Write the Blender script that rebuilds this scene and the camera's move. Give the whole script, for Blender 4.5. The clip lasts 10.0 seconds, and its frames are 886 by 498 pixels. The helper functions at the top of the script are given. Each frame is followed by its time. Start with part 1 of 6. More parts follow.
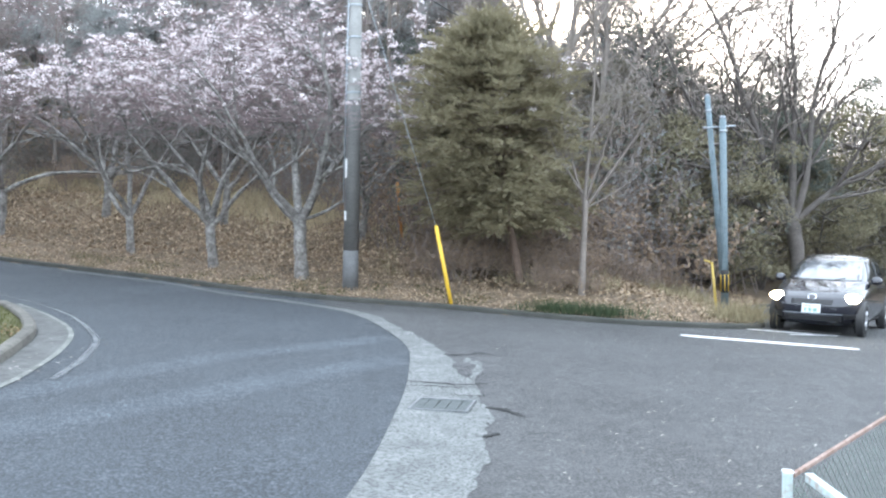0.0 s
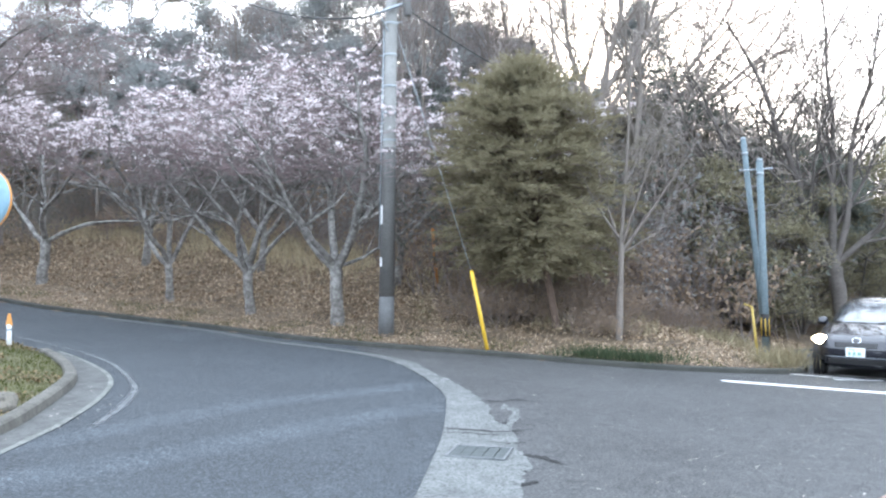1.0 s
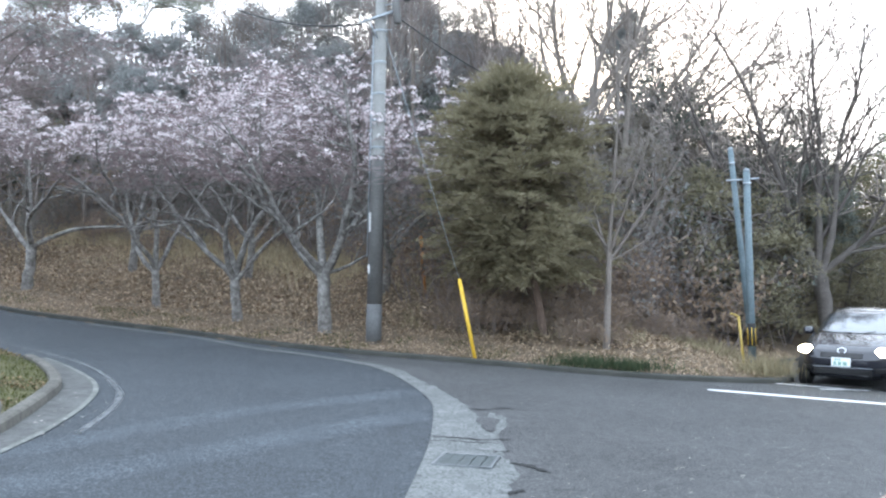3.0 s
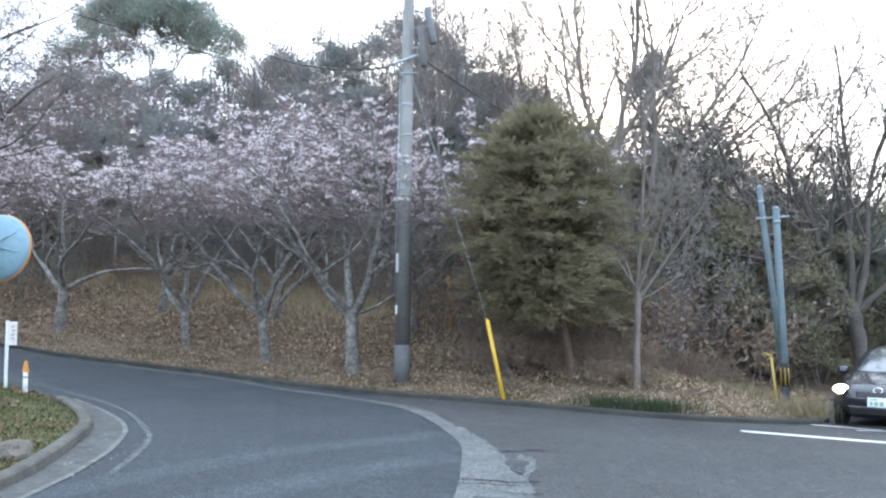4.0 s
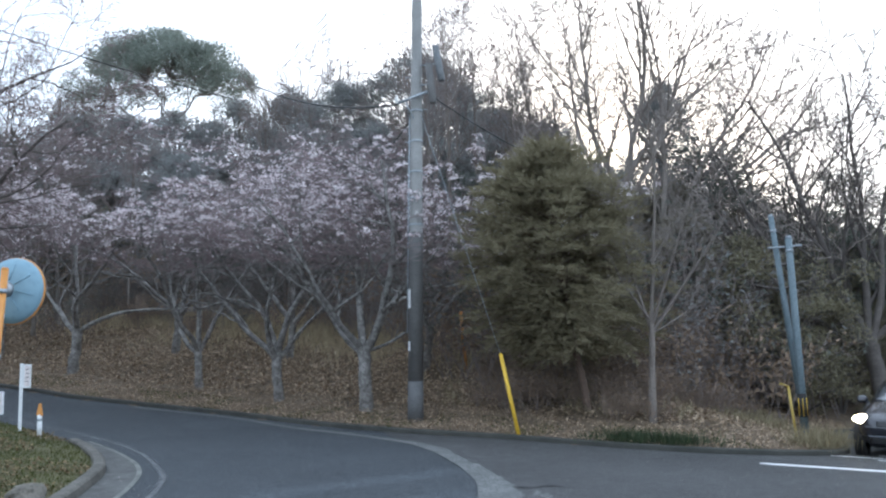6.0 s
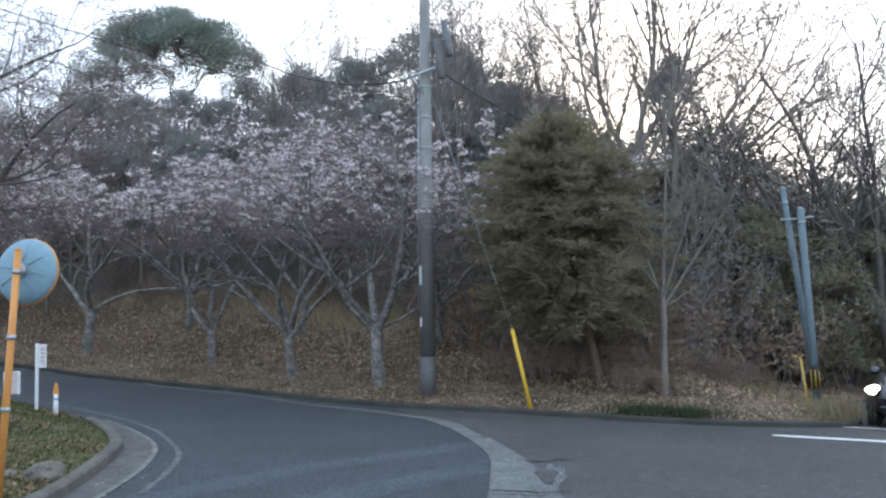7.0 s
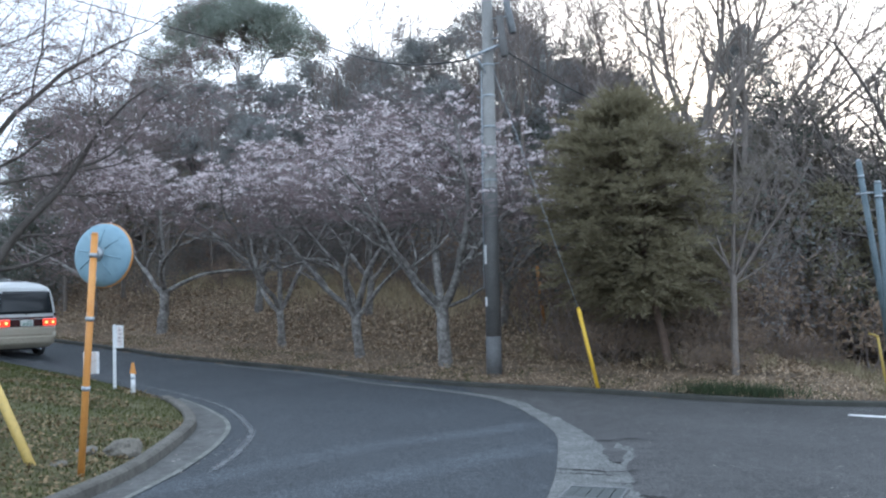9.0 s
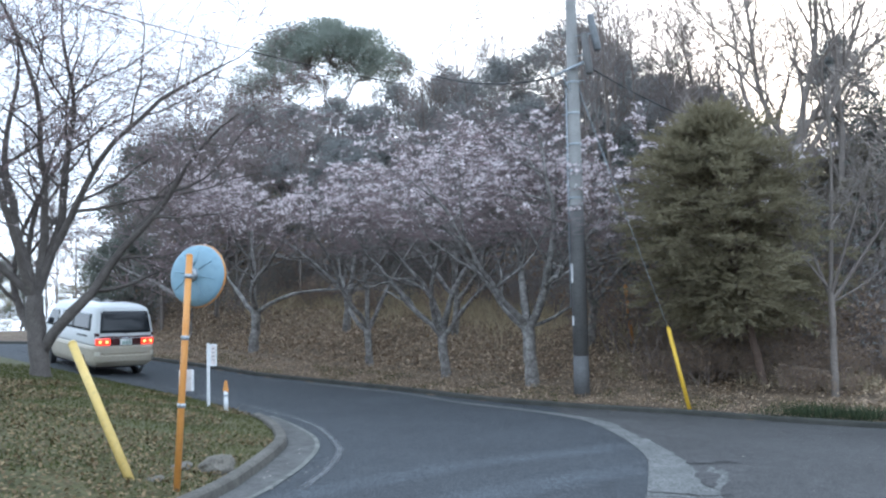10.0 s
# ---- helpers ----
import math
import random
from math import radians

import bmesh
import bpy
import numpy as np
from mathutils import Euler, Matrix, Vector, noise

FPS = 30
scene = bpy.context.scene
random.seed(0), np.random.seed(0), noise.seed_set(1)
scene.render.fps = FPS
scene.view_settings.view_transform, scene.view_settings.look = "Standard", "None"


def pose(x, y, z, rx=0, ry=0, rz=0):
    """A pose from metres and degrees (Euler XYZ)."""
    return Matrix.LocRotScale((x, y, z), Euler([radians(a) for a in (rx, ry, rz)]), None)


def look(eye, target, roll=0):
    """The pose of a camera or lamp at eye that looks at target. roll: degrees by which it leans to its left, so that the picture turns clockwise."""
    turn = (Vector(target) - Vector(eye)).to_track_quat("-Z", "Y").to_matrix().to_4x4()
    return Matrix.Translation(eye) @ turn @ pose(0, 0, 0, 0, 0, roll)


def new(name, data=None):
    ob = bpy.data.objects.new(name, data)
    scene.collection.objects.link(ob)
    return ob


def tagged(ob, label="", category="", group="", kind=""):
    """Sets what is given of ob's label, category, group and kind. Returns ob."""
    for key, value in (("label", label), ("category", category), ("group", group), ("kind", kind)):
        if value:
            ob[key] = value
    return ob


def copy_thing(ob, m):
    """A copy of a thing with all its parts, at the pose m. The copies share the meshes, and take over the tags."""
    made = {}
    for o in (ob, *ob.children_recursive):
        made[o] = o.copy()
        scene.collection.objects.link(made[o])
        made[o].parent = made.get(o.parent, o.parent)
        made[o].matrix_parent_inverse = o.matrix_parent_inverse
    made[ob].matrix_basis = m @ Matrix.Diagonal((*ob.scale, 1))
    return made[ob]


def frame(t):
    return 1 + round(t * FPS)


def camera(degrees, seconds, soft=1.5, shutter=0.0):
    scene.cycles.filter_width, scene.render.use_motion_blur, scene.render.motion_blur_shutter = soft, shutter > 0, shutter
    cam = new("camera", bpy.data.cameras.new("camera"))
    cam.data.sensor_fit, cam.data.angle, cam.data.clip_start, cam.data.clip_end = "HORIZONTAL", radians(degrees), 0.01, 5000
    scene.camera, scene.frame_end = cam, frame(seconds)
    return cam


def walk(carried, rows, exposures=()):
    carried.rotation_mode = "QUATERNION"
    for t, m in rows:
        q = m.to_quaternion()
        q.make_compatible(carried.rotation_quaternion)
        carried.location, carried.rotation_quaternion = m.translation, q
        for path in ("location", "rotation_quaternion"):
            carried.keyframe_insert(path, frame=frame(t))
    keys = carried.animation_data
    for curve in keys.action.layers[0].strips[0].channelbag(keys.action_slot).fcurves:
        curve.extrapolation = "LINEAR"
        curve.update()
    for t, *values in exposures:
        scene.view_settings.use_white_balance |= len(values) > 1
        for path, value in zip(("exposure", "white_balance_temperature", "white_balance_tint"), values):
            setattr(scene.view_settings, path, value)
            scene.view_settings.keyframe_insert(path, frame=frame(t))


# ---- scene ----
cam = camera(52.0, 10.0, 2.3)
PATH = [
    (0.0, pose(0, 0, 2.0, 87.70, -0.70, -0.00)),
    (0.5, pose(0, 0, 2.0, 88.74, -0.71, 1.11)),
    (1.0, pose(0, 0, 2.0, 90.56, -0.22, 2.23)),
    (1.5, pose(0, 0, 2.0, 90.60, -0.14, 1.68)),
    (2.0, pose(0, 0, 2.0, 90.64, -0.34, 1.02)),
    (2.5, pose(0, 0, 2.0, 90.50, -0.56, 0.25)),
    (2.7, pose(0, 0, 2.0, 90.61, -0.56, 0.65)),
    (4.0, pose(0, 0, 2.0, 93.58, -0.29, 3.21)),
    (4.5, pose(0, 0, 2.0, 94.80, 0.09, 3.67)),
    (5.0, pose(0, 0, 2.0, 95.73, 0.42, 4.25)),
    (5.2, pose(0, 0, 2.0, 95.22, 0.36, 4.00)),
    (6.3, pose(0, 0, 2.0, 95.95, 0.91, 4.28)),
    (6.5, pose(0, 0, 2.0, 95.25, 1.03, 4.60)),
    (7.0, pose(0, 0, 2.0, 94.31, 1.29, 4.75)),
    (7.5, pose(0, 0, 2.0, 93.58, 1.11, 4.75)),
    (8.0, pose(0, 0, 2.0, 93.97, 1.07, 4.62)),
    (8.5, pose(0, 0, 2.0, 93.48, 1.33, 5.93)),
    (9.0, pose(0, 0, 2.0, 93.13, 1.67, 8.87)),
    (9.5, pose(0, 0, 2.0, 93.57, 1.75, 11.71)),
    (10.0, pose(0, 0, 2.0, 94.49, 1.71, 14.28)),
]
EXPOSURES = [(0.0, 1.95, 6560, 10), (1.0, 1.90, 6440, 11), (2.7, 1.65, 6420, 10), (3.8, 1.40, 6240, 10), (5.2, 1.15, 6190, 10), (6.3, 0.65, 6140, 10), (8.5, 0.65, 6140, 9), (9.2, 0.87, 6110, 10), (10.0, 0.99, 6100, 10)]
walk(cam, PATH, EXPOSURES)

# ---- world and sun: late afternoon, thin white cloud, the low sun behind the wood ----
SUN_AZ, SUN_EL = radians(6.5), radians(13)
world = bpy.data.worlds.new("sky")
scene.world = world
world.use_nodes = True
wn = world.node_tree.nodes
wl = world.node_tree.links
wn.clear()
w_out = wn.new("ShaderNodeOutputWorld")
w_bg = wn.new("ShaderNodeBackground")
w_sky = wn.new("ShaderNodeTexSky")
w_sky.sky_type = "NISHITA"
w_sky.sun_disc = False
w_sky.sun_elevation = SUN_EL
w_sky.sun_rotation = SUN_AZ
w_sky.dust_density = 3.0
w_mix = wn.new("ShaderNodeMix")
w_mix.data_type = "RGBA"
w_mix.inputs[0].default_value = 0.8
w_mix.inputs[7].default_value = (8.4, 9.8, 11.6, 1)
wl.new(w_sky.outputs[0], w_mix.inputs[6])
wl.new(w_mix.outputs[2], w_bg.inputs[0])
w_bg.inputs[1].default_value = 0.13
wl.new(w_bg.outputs[0], w_out.inputs[0])

sun_data = bpy.data.lights.new("sun", "SUN")
sun_data.energy = 0.5
sun_data.angle = radians(12)
sun_data.color = (1.0, 0.86, 0.7)
sun = new("sun", sun_data)
sun.matrix_world = look((0, 0, 0), (-math.sin(SUN_AZ) * math.cos(SUN_EL), -math.cos(SUN_AZ) * math.cos(SUN_EL), -math.sin(SUN_EL)))
sun.location = (10, 120, 40)


# ---- materials ----
def mat(name, c1, c2, scale=3.0, fine=40.0, rough=0.85, bump=0.3, metal=0.0, spread=0.5, c3=None, detail=6.0, rnd=0.0, bdist=0.01, mid=0.0, fade=0.0, grain=(0.5, 0.72), wear=0.0):
    """Two-scale noise colour between c1 and c2 (and c3 in fine grain) with relief."""
    m = bpy.data.materials.new(name)
    m.use_nodes = True
    n, l = m.node_tree.nodes, m.node_tree.links
    b = n["Principled BSDF"]
    b.inputs["Roughness"].default_value = rough
    b.inputs["Metallic"].default_value = metal
    tc = n.new("ShaderNodeTexCoord")
    big = n.new("ShaderNodeTexNoise")
    big.inputs["Scale"].default_value = scale
    big.inputs["Detail"].default_value = detail
    big.inputs["Roughness"].default_value = 0.65
    small = n.new("ShaderNodeTexNoise")
    small.inputs["Scale"].default_value = fine
    small.inputs["Detail"].default_value = 4
    for t in (big, small):
        l.new(tc.outputs["Object"], t.inputs["Vector"])
    ramp = n.new("ShaderNodeValToRGB")
    ramp.color_ramp.elements[0].position = 0.5 - spread / 2
    ramp.color_ramp.elements[1].position = 0.5 + spread / 2
    ramp.color_ramp.elements[0].color = (*c1, 1)
    ramp.color_ramp.elements[1].color = (*c2, 1)
    l.new(big.outputs["Fac"], ramp.inputs[0])
    mx = n.new("ShaderNodeMix")
    mx.data_type = "RGBA"
    c3 = c3 or tuple(0.55 * a for a in c1)
    mx.inputs[7].default_value = (*c3, 1)
    fr = n.new("ShaderNodeValToRGB")
    fr.color_ramp.elements[0].position = grain[0]
    fr.color_ramp.elements[1].position = grain[1]
    fr.color_ramp.elements[0].color = (0, 0, 0, 1)
    fr.color_ramp.elements[1].color = (0.75, 0.75, 0.75, 1)
    l.new(small.outputs["Fac"], fr.inputs[0])
    l.new(fr.outputs[0], mx.inputs[0])
    l.new(ramp.outputs[0], mx.inputs[6])
    out = mx.outputs[2]
    if mid:
        mn = n.new("ShaderNodeTexNoise")
        mn.inputs["Scale"].default_value = mid
        mn.inputs["Detail"].default_value = 5
        mn.inputs["Roughness"].default_value = 0.7
        l.new(tc.outputs["Object"], mn.inputs["Vector"])
        mv = n.new("ShaderNodeMapRange")
        mv.inputs["From Min"].default_value = 0.3
        mv.inputs["From Max"].default_value = 0.7
        mv.inputs["To Min"].default_value = 0.72
        mv.inputs["To Max"].default_value = 1.3
        l.new(mn.outputs["Fac"], mv.inputs["Value"])
        hm = n.new("ShaderNodeHueSaturation")
        l.new(mv.outputs[0], hm.inputs["Value"])
        l.new(out, hm.inputs["Color"])
        out = hm.outputs[0]
    if rnd:
        inf = n.new("ShaderNodeObjectInfo")
        geo = n.new("ShaderNodeNewGeometry")
        add = n.new("ShaderNodeMath")
        add.operation = "ADD"
        l.new(inf.outputs["Random"], add.inputs[0])
        l.new(geo.outputs["Random Per Island"], add.inputs[1])
        mr = n.new("ShaderNodeMapRange")
        mr.inputs["From Max"].default_value = 2.0
        mr.inputs["To Min"].default_value = 1 - rnd
        mr.inputs["To Max"].default_value = 1 + rnd
        l.new(add.outputs[0], mr.inputs["Value"])
        hsv = n.new("ShaderNodeHueSaturation")
        l.new(mr.outputs[0], hsv.inputs["Value"])
        l.new(out, hsv.inputs["Color"])
        out = hsv.outputs[0]
    if wear:
        # rubbed asphalt: paler towards the middle of the worn strip
        at = n.new("ShaderNodeAttribute")
        at.attribute_name = "fade"
        wn_ = n.new("ShaderNodeTexNoise")
        wn_.inputs["Scale"].default_value = 5.0
        wn_.inputs["Detail"].default_value = 6
        l.new(tc.outputs["Object"], wn_.inputs["Vector"])
        m1 = n.new("ShaderNodeMath")
        m1.operation = "MULTIPLY"
        l.new(at.outputs["Fac"], m1.inputs[0])
        l.new(wn_.outputs["Fac"], m1.inputs[1])
        m2 = n.new("ShaderNodeMapRange")
        m2.inputs["To Min"].default_value = 1.0
        m2.inputs["To Max"].default_value = 1.0 + 2 * wear
        l.new(m1.outputs[0], m2.inputs["Value"])
        hw = n.new("ShaderNodeHueSaturation")
        l.new(m2.outputs[0], hw.inputs["Value"])
        l.new(out, hw.inputs["Color"])
        out = hw.outputs[0]
    l.new(out, b.inputs["Base Color"])
    if bump:
        bp = n.new("ShaderNodeBump")
        bp.inputs["Strength"].default_value = bump
        bp.inputs["Distance"].default_value = bdist
        l.new(small.outputs["Fac"], bp.inputs["Height"])
        l.new(bp.outputs[0], b.inputs["Normal"])
    if fade:
        # paint and wear that thin out towards their edges and in patches
        at = n.new("ShaderNodeAttribute")
        at.attribute_name = "fade"
        wn_ = n.new("ShaderNodeTexNoise")
        wn_.inputs["Scale"].default_value = 7.0
        wn_.inputs["Detail"].default_value = 6
        wn_.inputs["Roughness"].default_value = 0.75
        l.new(tc.outputs["Object"], wn_.inputs["Vector"])
        m1 = n.new("ShaderNodeMath")
        m1.operation = "MULTIPLY_ADD"
        l.new(at.outputs["Fac"], m1.inputs[0])
        m1.inputs[1].default_value = fade
        l.new(wn_.outputs["Fac"], m1.inputs[2])
        m2 = n.new("ShaderNodeMapRange")
        m2.inputs["From Min"].default_value = 0.55
        m2.inputs["From Max"].default_value = 1.25
        l.new(m1.outputs[0], m2.inputs["Value"])
        tb = n.new("ShaderNodeBsdfTransparent")
        ms = n.new("ShaderNodeMixShader")
        l.new(m2.outputs[0], ms.inputs[0])
        l.new(tb.outputs[0], ms.inputs[1])
        l.new(b.outputs[0], ms.inputs[2])
        l.new(ms.outputs[0], n["Material Output"].inputs["Surface"])
    return m


def leafmat(name, c1, c2, rough=0.6, through_light=0.25):
    """Leaves and petals: colour varies from leaf to leaf, some light passes."""
    m = bpy.data.materials.new(name)
    m.use_nodes = True
    n, l = m.node_tree.nodes, m.node_tree.links
    b = n["Principled BSDF"]
    b.inputs["Roughness"].default_value = rough
    b.inputs["Specular IOR Level"].default_value = 0.2
    geo = n.new("ShaderNodeNewGeometry")
    ramp = n.new("ShaderNodeValToRGB")
    ramp.color_ramp.elements[0].color = (*c1, 1)
    ramp.color_ramp.elements[1].color = (*c2, 1)
    l.new(geo.outputs["Random Per Island"], ramp.inputs[0])
    l.new(ramp.outputs[0], b.inputs["Base Color"])
    tr = n.new("ShaderNodeBsdfTranslucent")
    l.new(ramp.outputs[0], tr.inputs["Color"])
    mix = n.new("ShaderNodeMixShader")
    mix.inputs[0].default_value = through_light
    l.new(b.outputs[0], mix.inputs[1])
    l.new(tr.outputs[0], mix.inputs[2])
    l.new(mix.outputs[0], n["Material Output"].inputs["Surface"])
    return m


def plain(name, c, rough=0.5, metal=0.0, emit=None, strength=0.0, coat=0.0):
    m = bpy.data.materials.new(name)
    m.use_nodes = True
    b = m.node_tree.nodes["Principled BSDF"]
    b.inputs["Base Color"].default_value = (*c, 1)
    b.inputs["Roughness"].default_value = rough
    b.inputs["Metallic"].default_value = metal
    b.inputs["Coat Weight"].default_value = coat
    if emit:
        b.inputs["Emission Color"].default_value = (*emit, 1)
        b.inputs["Emission Strength"].default_value = strength
    return m


ROAD_LOOK = dict(c1=(0.016, 0.0205, 0.025), c2=(0.029, 0.0355, 0.0415), scale=0.55, fine=42, rough=0.82, bump=1.0, c3=(0.085, 0.098, 0.111), spread=0.35, mid=9.0, bdist=0.018, grain=(0.5, 0.6))
M_ASPHALT = mat("asphalt_blue_grey", **ROAD_LOOK)
M_WEAR = mat("asphalt_pale", **ROAD_LOOK, wear=0.48)
M_ASPHALT_OLD = mat("asphalt_worn", (0.025, 0.0254, 0.026), (0.051, 0.0515, 0.052), 0.4, 44, 0.8, 1.0, c3=(0.107, 0.108, 0.108), spread=0.3, mid=5.0, bdist=0.018, grain=(0.5, 0.59))
M_CONCRETE = mat("gutter_concrete", (0.1, 0.105, 0.103), (0.185, 0.192, 0.186), 2.6, 34, 0.92, 1.0, c3=(0.045, 0.047, 0.046), spread=0.45, mid=14.0, grain=(0.5, 0.6), bdist=0.02)
M_KERB = mat("kerb_concrete_mossy", (0.026, 0.028, 0.024), (0.07, 0.069, 0.06), 1.6, 25, 0.95, 0.7, c3=(0.03, 0.033, 0.026))
M_PAINT = mat("road_paint_white", (0.62, 0.62, 0.62), (0.8, 0.8, 0.8), 4, 40, 0.6, 0.3, c3=(0.4, 0.4, 0.4), fade=2.2)
M_PAINT_WORN = mat("road_paint_worn", (0.085, 0.092, 0.098), (0.16, 0.168, 0.172), 5, 40, 0.7, 0.3, c3=(0.11, 0.12, 0.13), fade=0.62)
M_LITTER = mat("leaf_litter_soil", (0.085, 0.061, 0.04), (0.22, 0.163, 0.11), 1.4, 16, 0.95, 1.0, c3=(0.06, 0.043, 0.03), bdist=0.05, mid=11.0)
M_TURF = mat("turf", (0.055, 0.062, 0.02), (0.11, 0.095, 0.04), 1.3, 16, 0.95, 1.0, c3=(0.035, 0.035, 0.015), bdist=0.04, mid=9.0)
M_BARK_PALE = mat("bark_grey_lichen", (0.12, 0.108, 0.098), (0.29, 0.278, 0.26), 4.5, 22, 0.9, 1.0, c3=(0.065, 0.056, 0.05), rnd=0.15, spread=0.24, mid=9.0, bdist=0.02)
M_BARK = mat("bark_grey_brown", (0.14, 0.118, 0.102), (0.23, 0.2, 0.175), 5, 30, 0.9, 0.7, c3=(0.075, 0.062, 0.052), rnd=0.2)
M_BARK_DARK = mat("bark_dark", (0.075, 0.064, 0.058), (0.15, 0.132, 0.118), 5, 30, 0.9, 0.6, rnd=0.2)
M_BARK_RED = mat("bark_reddish", (0.09, 0.06, 0.045), (0.17, 0.12, 0.092), 6, 30, 0.9, 0.7)
M_TWIG_CHERRY = mat("cherry_twigs", (0.225, 0.165, 0.165), (0.35, 0.268, 0.268), 2, 30, 0.9, 0.0, rnd=0.15)
M_TWIG = mat("twigs_grey_brown", (0.17, 0.14, 0.128), (0.27, 0.228, 0.208), 2, 30, 0.9, 0.0, rnd=0.2)
M_BARK_OAK = mat("bark_oak_grey", (0.2, 0.172, 0.15), (0.31, 0.272, 0.24), 5, 30, 0.9, 0.7, c3=(0.11, 0.092, 0.078), rnd=0.15)
M_TWIG_OAK = mat("oak_twigs", (0.27, 0.232, 0.205), (0.38, 0.33, 0.295), 2, 30, 0.9, 0.0, rnd=0.15)
M_TWIG_PALE = mat("twigs_pale", (0.17, 0.145, 0.13), (0.27, 0.235, 0.21), 2, 30, 0.9, 0.0, rnd=0.2)
M_BLOSSOM = leafmat("cherry_blossom", (0.76, 0.64, 0.66), (0.94, 0.9, 0.9), 0.6, 0.4)
M_CONIFER = leafmat("conifer_sprays", (0.2, 0.175, 0.11), (0.3, 0.27, 0.18), 0.9, 0.5)
M_LEAF_DARK = leafmat("evergreen_leaves", (0.11, 0.122, 0.105), (0.165, 0.178, 0.15), 0.5, 0.35)
# the next two leaf colours are paled and greyed to stand for haze
M_LEAF_HAZED = leafmat("grey_green_leaves_hazed", (0.23, 0.236, 0.232), (0.3, 0.306, 0.296), 0.6, 0.48)
M_LEAF_DOME_HAZED = leafmat("dome_tree_leaves_hazed", (0.22, 0.25, 0.21), (0.3, 0.33, 0.285), 0.5, 0.48)
M_LEAF_OLIVE = leafmat("olive_leaves", (0.155, 0.14, 0.09), (0.25, 0.225, 0.145), 0.5, 0.25)
M_LEAF_VINE = leafmat("vine_leaves", (0.165, 0.145, 0.115), (0.25, 0.222, 0.175), 0.6, 0.2)
M_LEAF_BRUSH = leafmat("brush_leaves", (0.2, 0.14, 0.1), (0.34, 0.255, 0.18), 0.8, 0.15)
M_LEAF_DRY = leafmat("fallen_leaves", (0.14, 0.096, 0.06), (0.56, 0.435, 0.31), 0.8, 0.15)
M_LEAF_TURF = leafmat("turf_leaves", (0.08, 0.055, 0.028), (0.27, 0.2, 0.115), 0.8, 0.1)
M_GRASS = leafmat("grass_green", (0.04, 0.049, 0.013), (0.105, 0.114, 0.033), 0.8, 0.3)
M_STRAP = leafmat("strap_leaves", (0.03, 0.046, 0.026), (0.078, 0.102, 0.05), 0.6, 0.2)
M_STRAW = leafmat("straw_pale", (0.32, 0.26, 0.165), (0.56, 0.475, 0.32), 0.8, 0.2)
M_GRASS_DRY = leafmat("grass_straw", (0.19, 0.16, 0.1), (0.36, 0.31, 0.2), 0.8, 0.2)
M_POLE = mat("pole_concrete", (0.24, 0.24, 0.23), (0.36, 0.36, 0.35), 2, 35, 0.85, 0.3, c3=(0.2, 0.2, 0.19))
M_POLE_DARK = mat("pole_sleeve_dark", (0.095, 0.093, 0.09), (0.15, 0.147, 0.142), 2, 35, 0.7, 0.2)
M_POLE_FOOT = mat("pole_sleeve_weathered", (0.09, 0.09, 0.09), (0.145, 0.148, 0.15), 5, 35, 0.75, 0.2)
M_STEEL = mat("galvanised_steel", (0.33, 0.37, 0.4), (0.45, 0.49, 0.52), 3, 30, 0.45, 0.1, metal=0.6)
M_BLUE_POLE = mat("pole_blue_grey", (0.1, 0.145, 0.165), (0.17, 0.215, 0.235), 2, 30, 0.7, 0.2)
M_CABLE = plain("cable_black", (0.03, 0.03, 0.032), 0.6)
M_YELLOW = mat("yellow_plastic", (0.6, 0.36, 0.025), (0.72, 0.46, 0.05), 4, 30, 0.5, 0.1, c3=(0.5, 0.33, 0.03))
M_YELLOW_FADED = mat("yellow_plastic_faded", (0.55, 0.38, 0.1), (0.68, 0.5, 0.18), 4, 30, 0.55, 0.1, c3=(0.45, 0.33, 0.12))
# yellow darkened for the small guard that stands in shade
M_YELLOW_SHADED = mat("yellow_plastic_shaded", (0.36, 0.25, 0.05), (0.47, 0.34, 0.09), 4, 30, 0.6, 0.1, c3=(0.28, 0.2, 0.06))
M_ORANGE = mat("orange_paint", (0.56, 0.22, 0.04), (0.68, 0.32, 0.09), 4, 30, 0.5, 0.15, c3=(0.5, 0.22, 0.06))
M_WHITE = mat("white_paint", (0.62, 0.63, 0.63), (0.78, 0.79, 0.79), 4, 30, 0.5, 0.1, c3=(0.45, 0.45, 0.43))
M_MIRROR_BACK = mat("mirror_back_blue", (0.17, 0.29, 0.36), (0.21, 0.34, 0.41), 3, 14, 0.6, 0.05, c3=(0.15, 0.26, 0.32))
M_MIRROR = plain("mirror_face", (0.9, 0.9, 0.9), 0.03, 1.0)
M_BLACK = plain("black_rubber", (0.02, 0.02, 0.02), 0.8)
M_STONE = mat("boulder_stone", (0.095, 0.086, 0.072), (0.2, 0.182, 0.152), 5, 30, 0.9, 0.8)
M_IRON = mat("grate_iron", (0.12, 0.13, 0.135), (0.2, 0.21, 0.215), 6, 40, 0.6, 0.3, metal=0.4)
M_CRACK = mat("crack_dark", (0.012, 0.012, 0.012), (0.03, 0.03, 0.03), 6, 40, 0.95, 0.3)


# ---- building helpers ----
def mesh_ob(name, verts, faces, material, parent=None, label="", smooth=False):
    me = bpy.data.meshes.new(name)
    me.from_pydata([tuple(map(float, v)) for v in verts], [], faces)
    me.materials.append(material)
    if smooth:
        me.polygons.foreach_set("use_smooth", [True] * len(me.polygons))
    me.update()
    ob = new(name, me)
    if parent is not None:
        ob.parent = parent
    if label:
        ob["label"] = label
    return ob


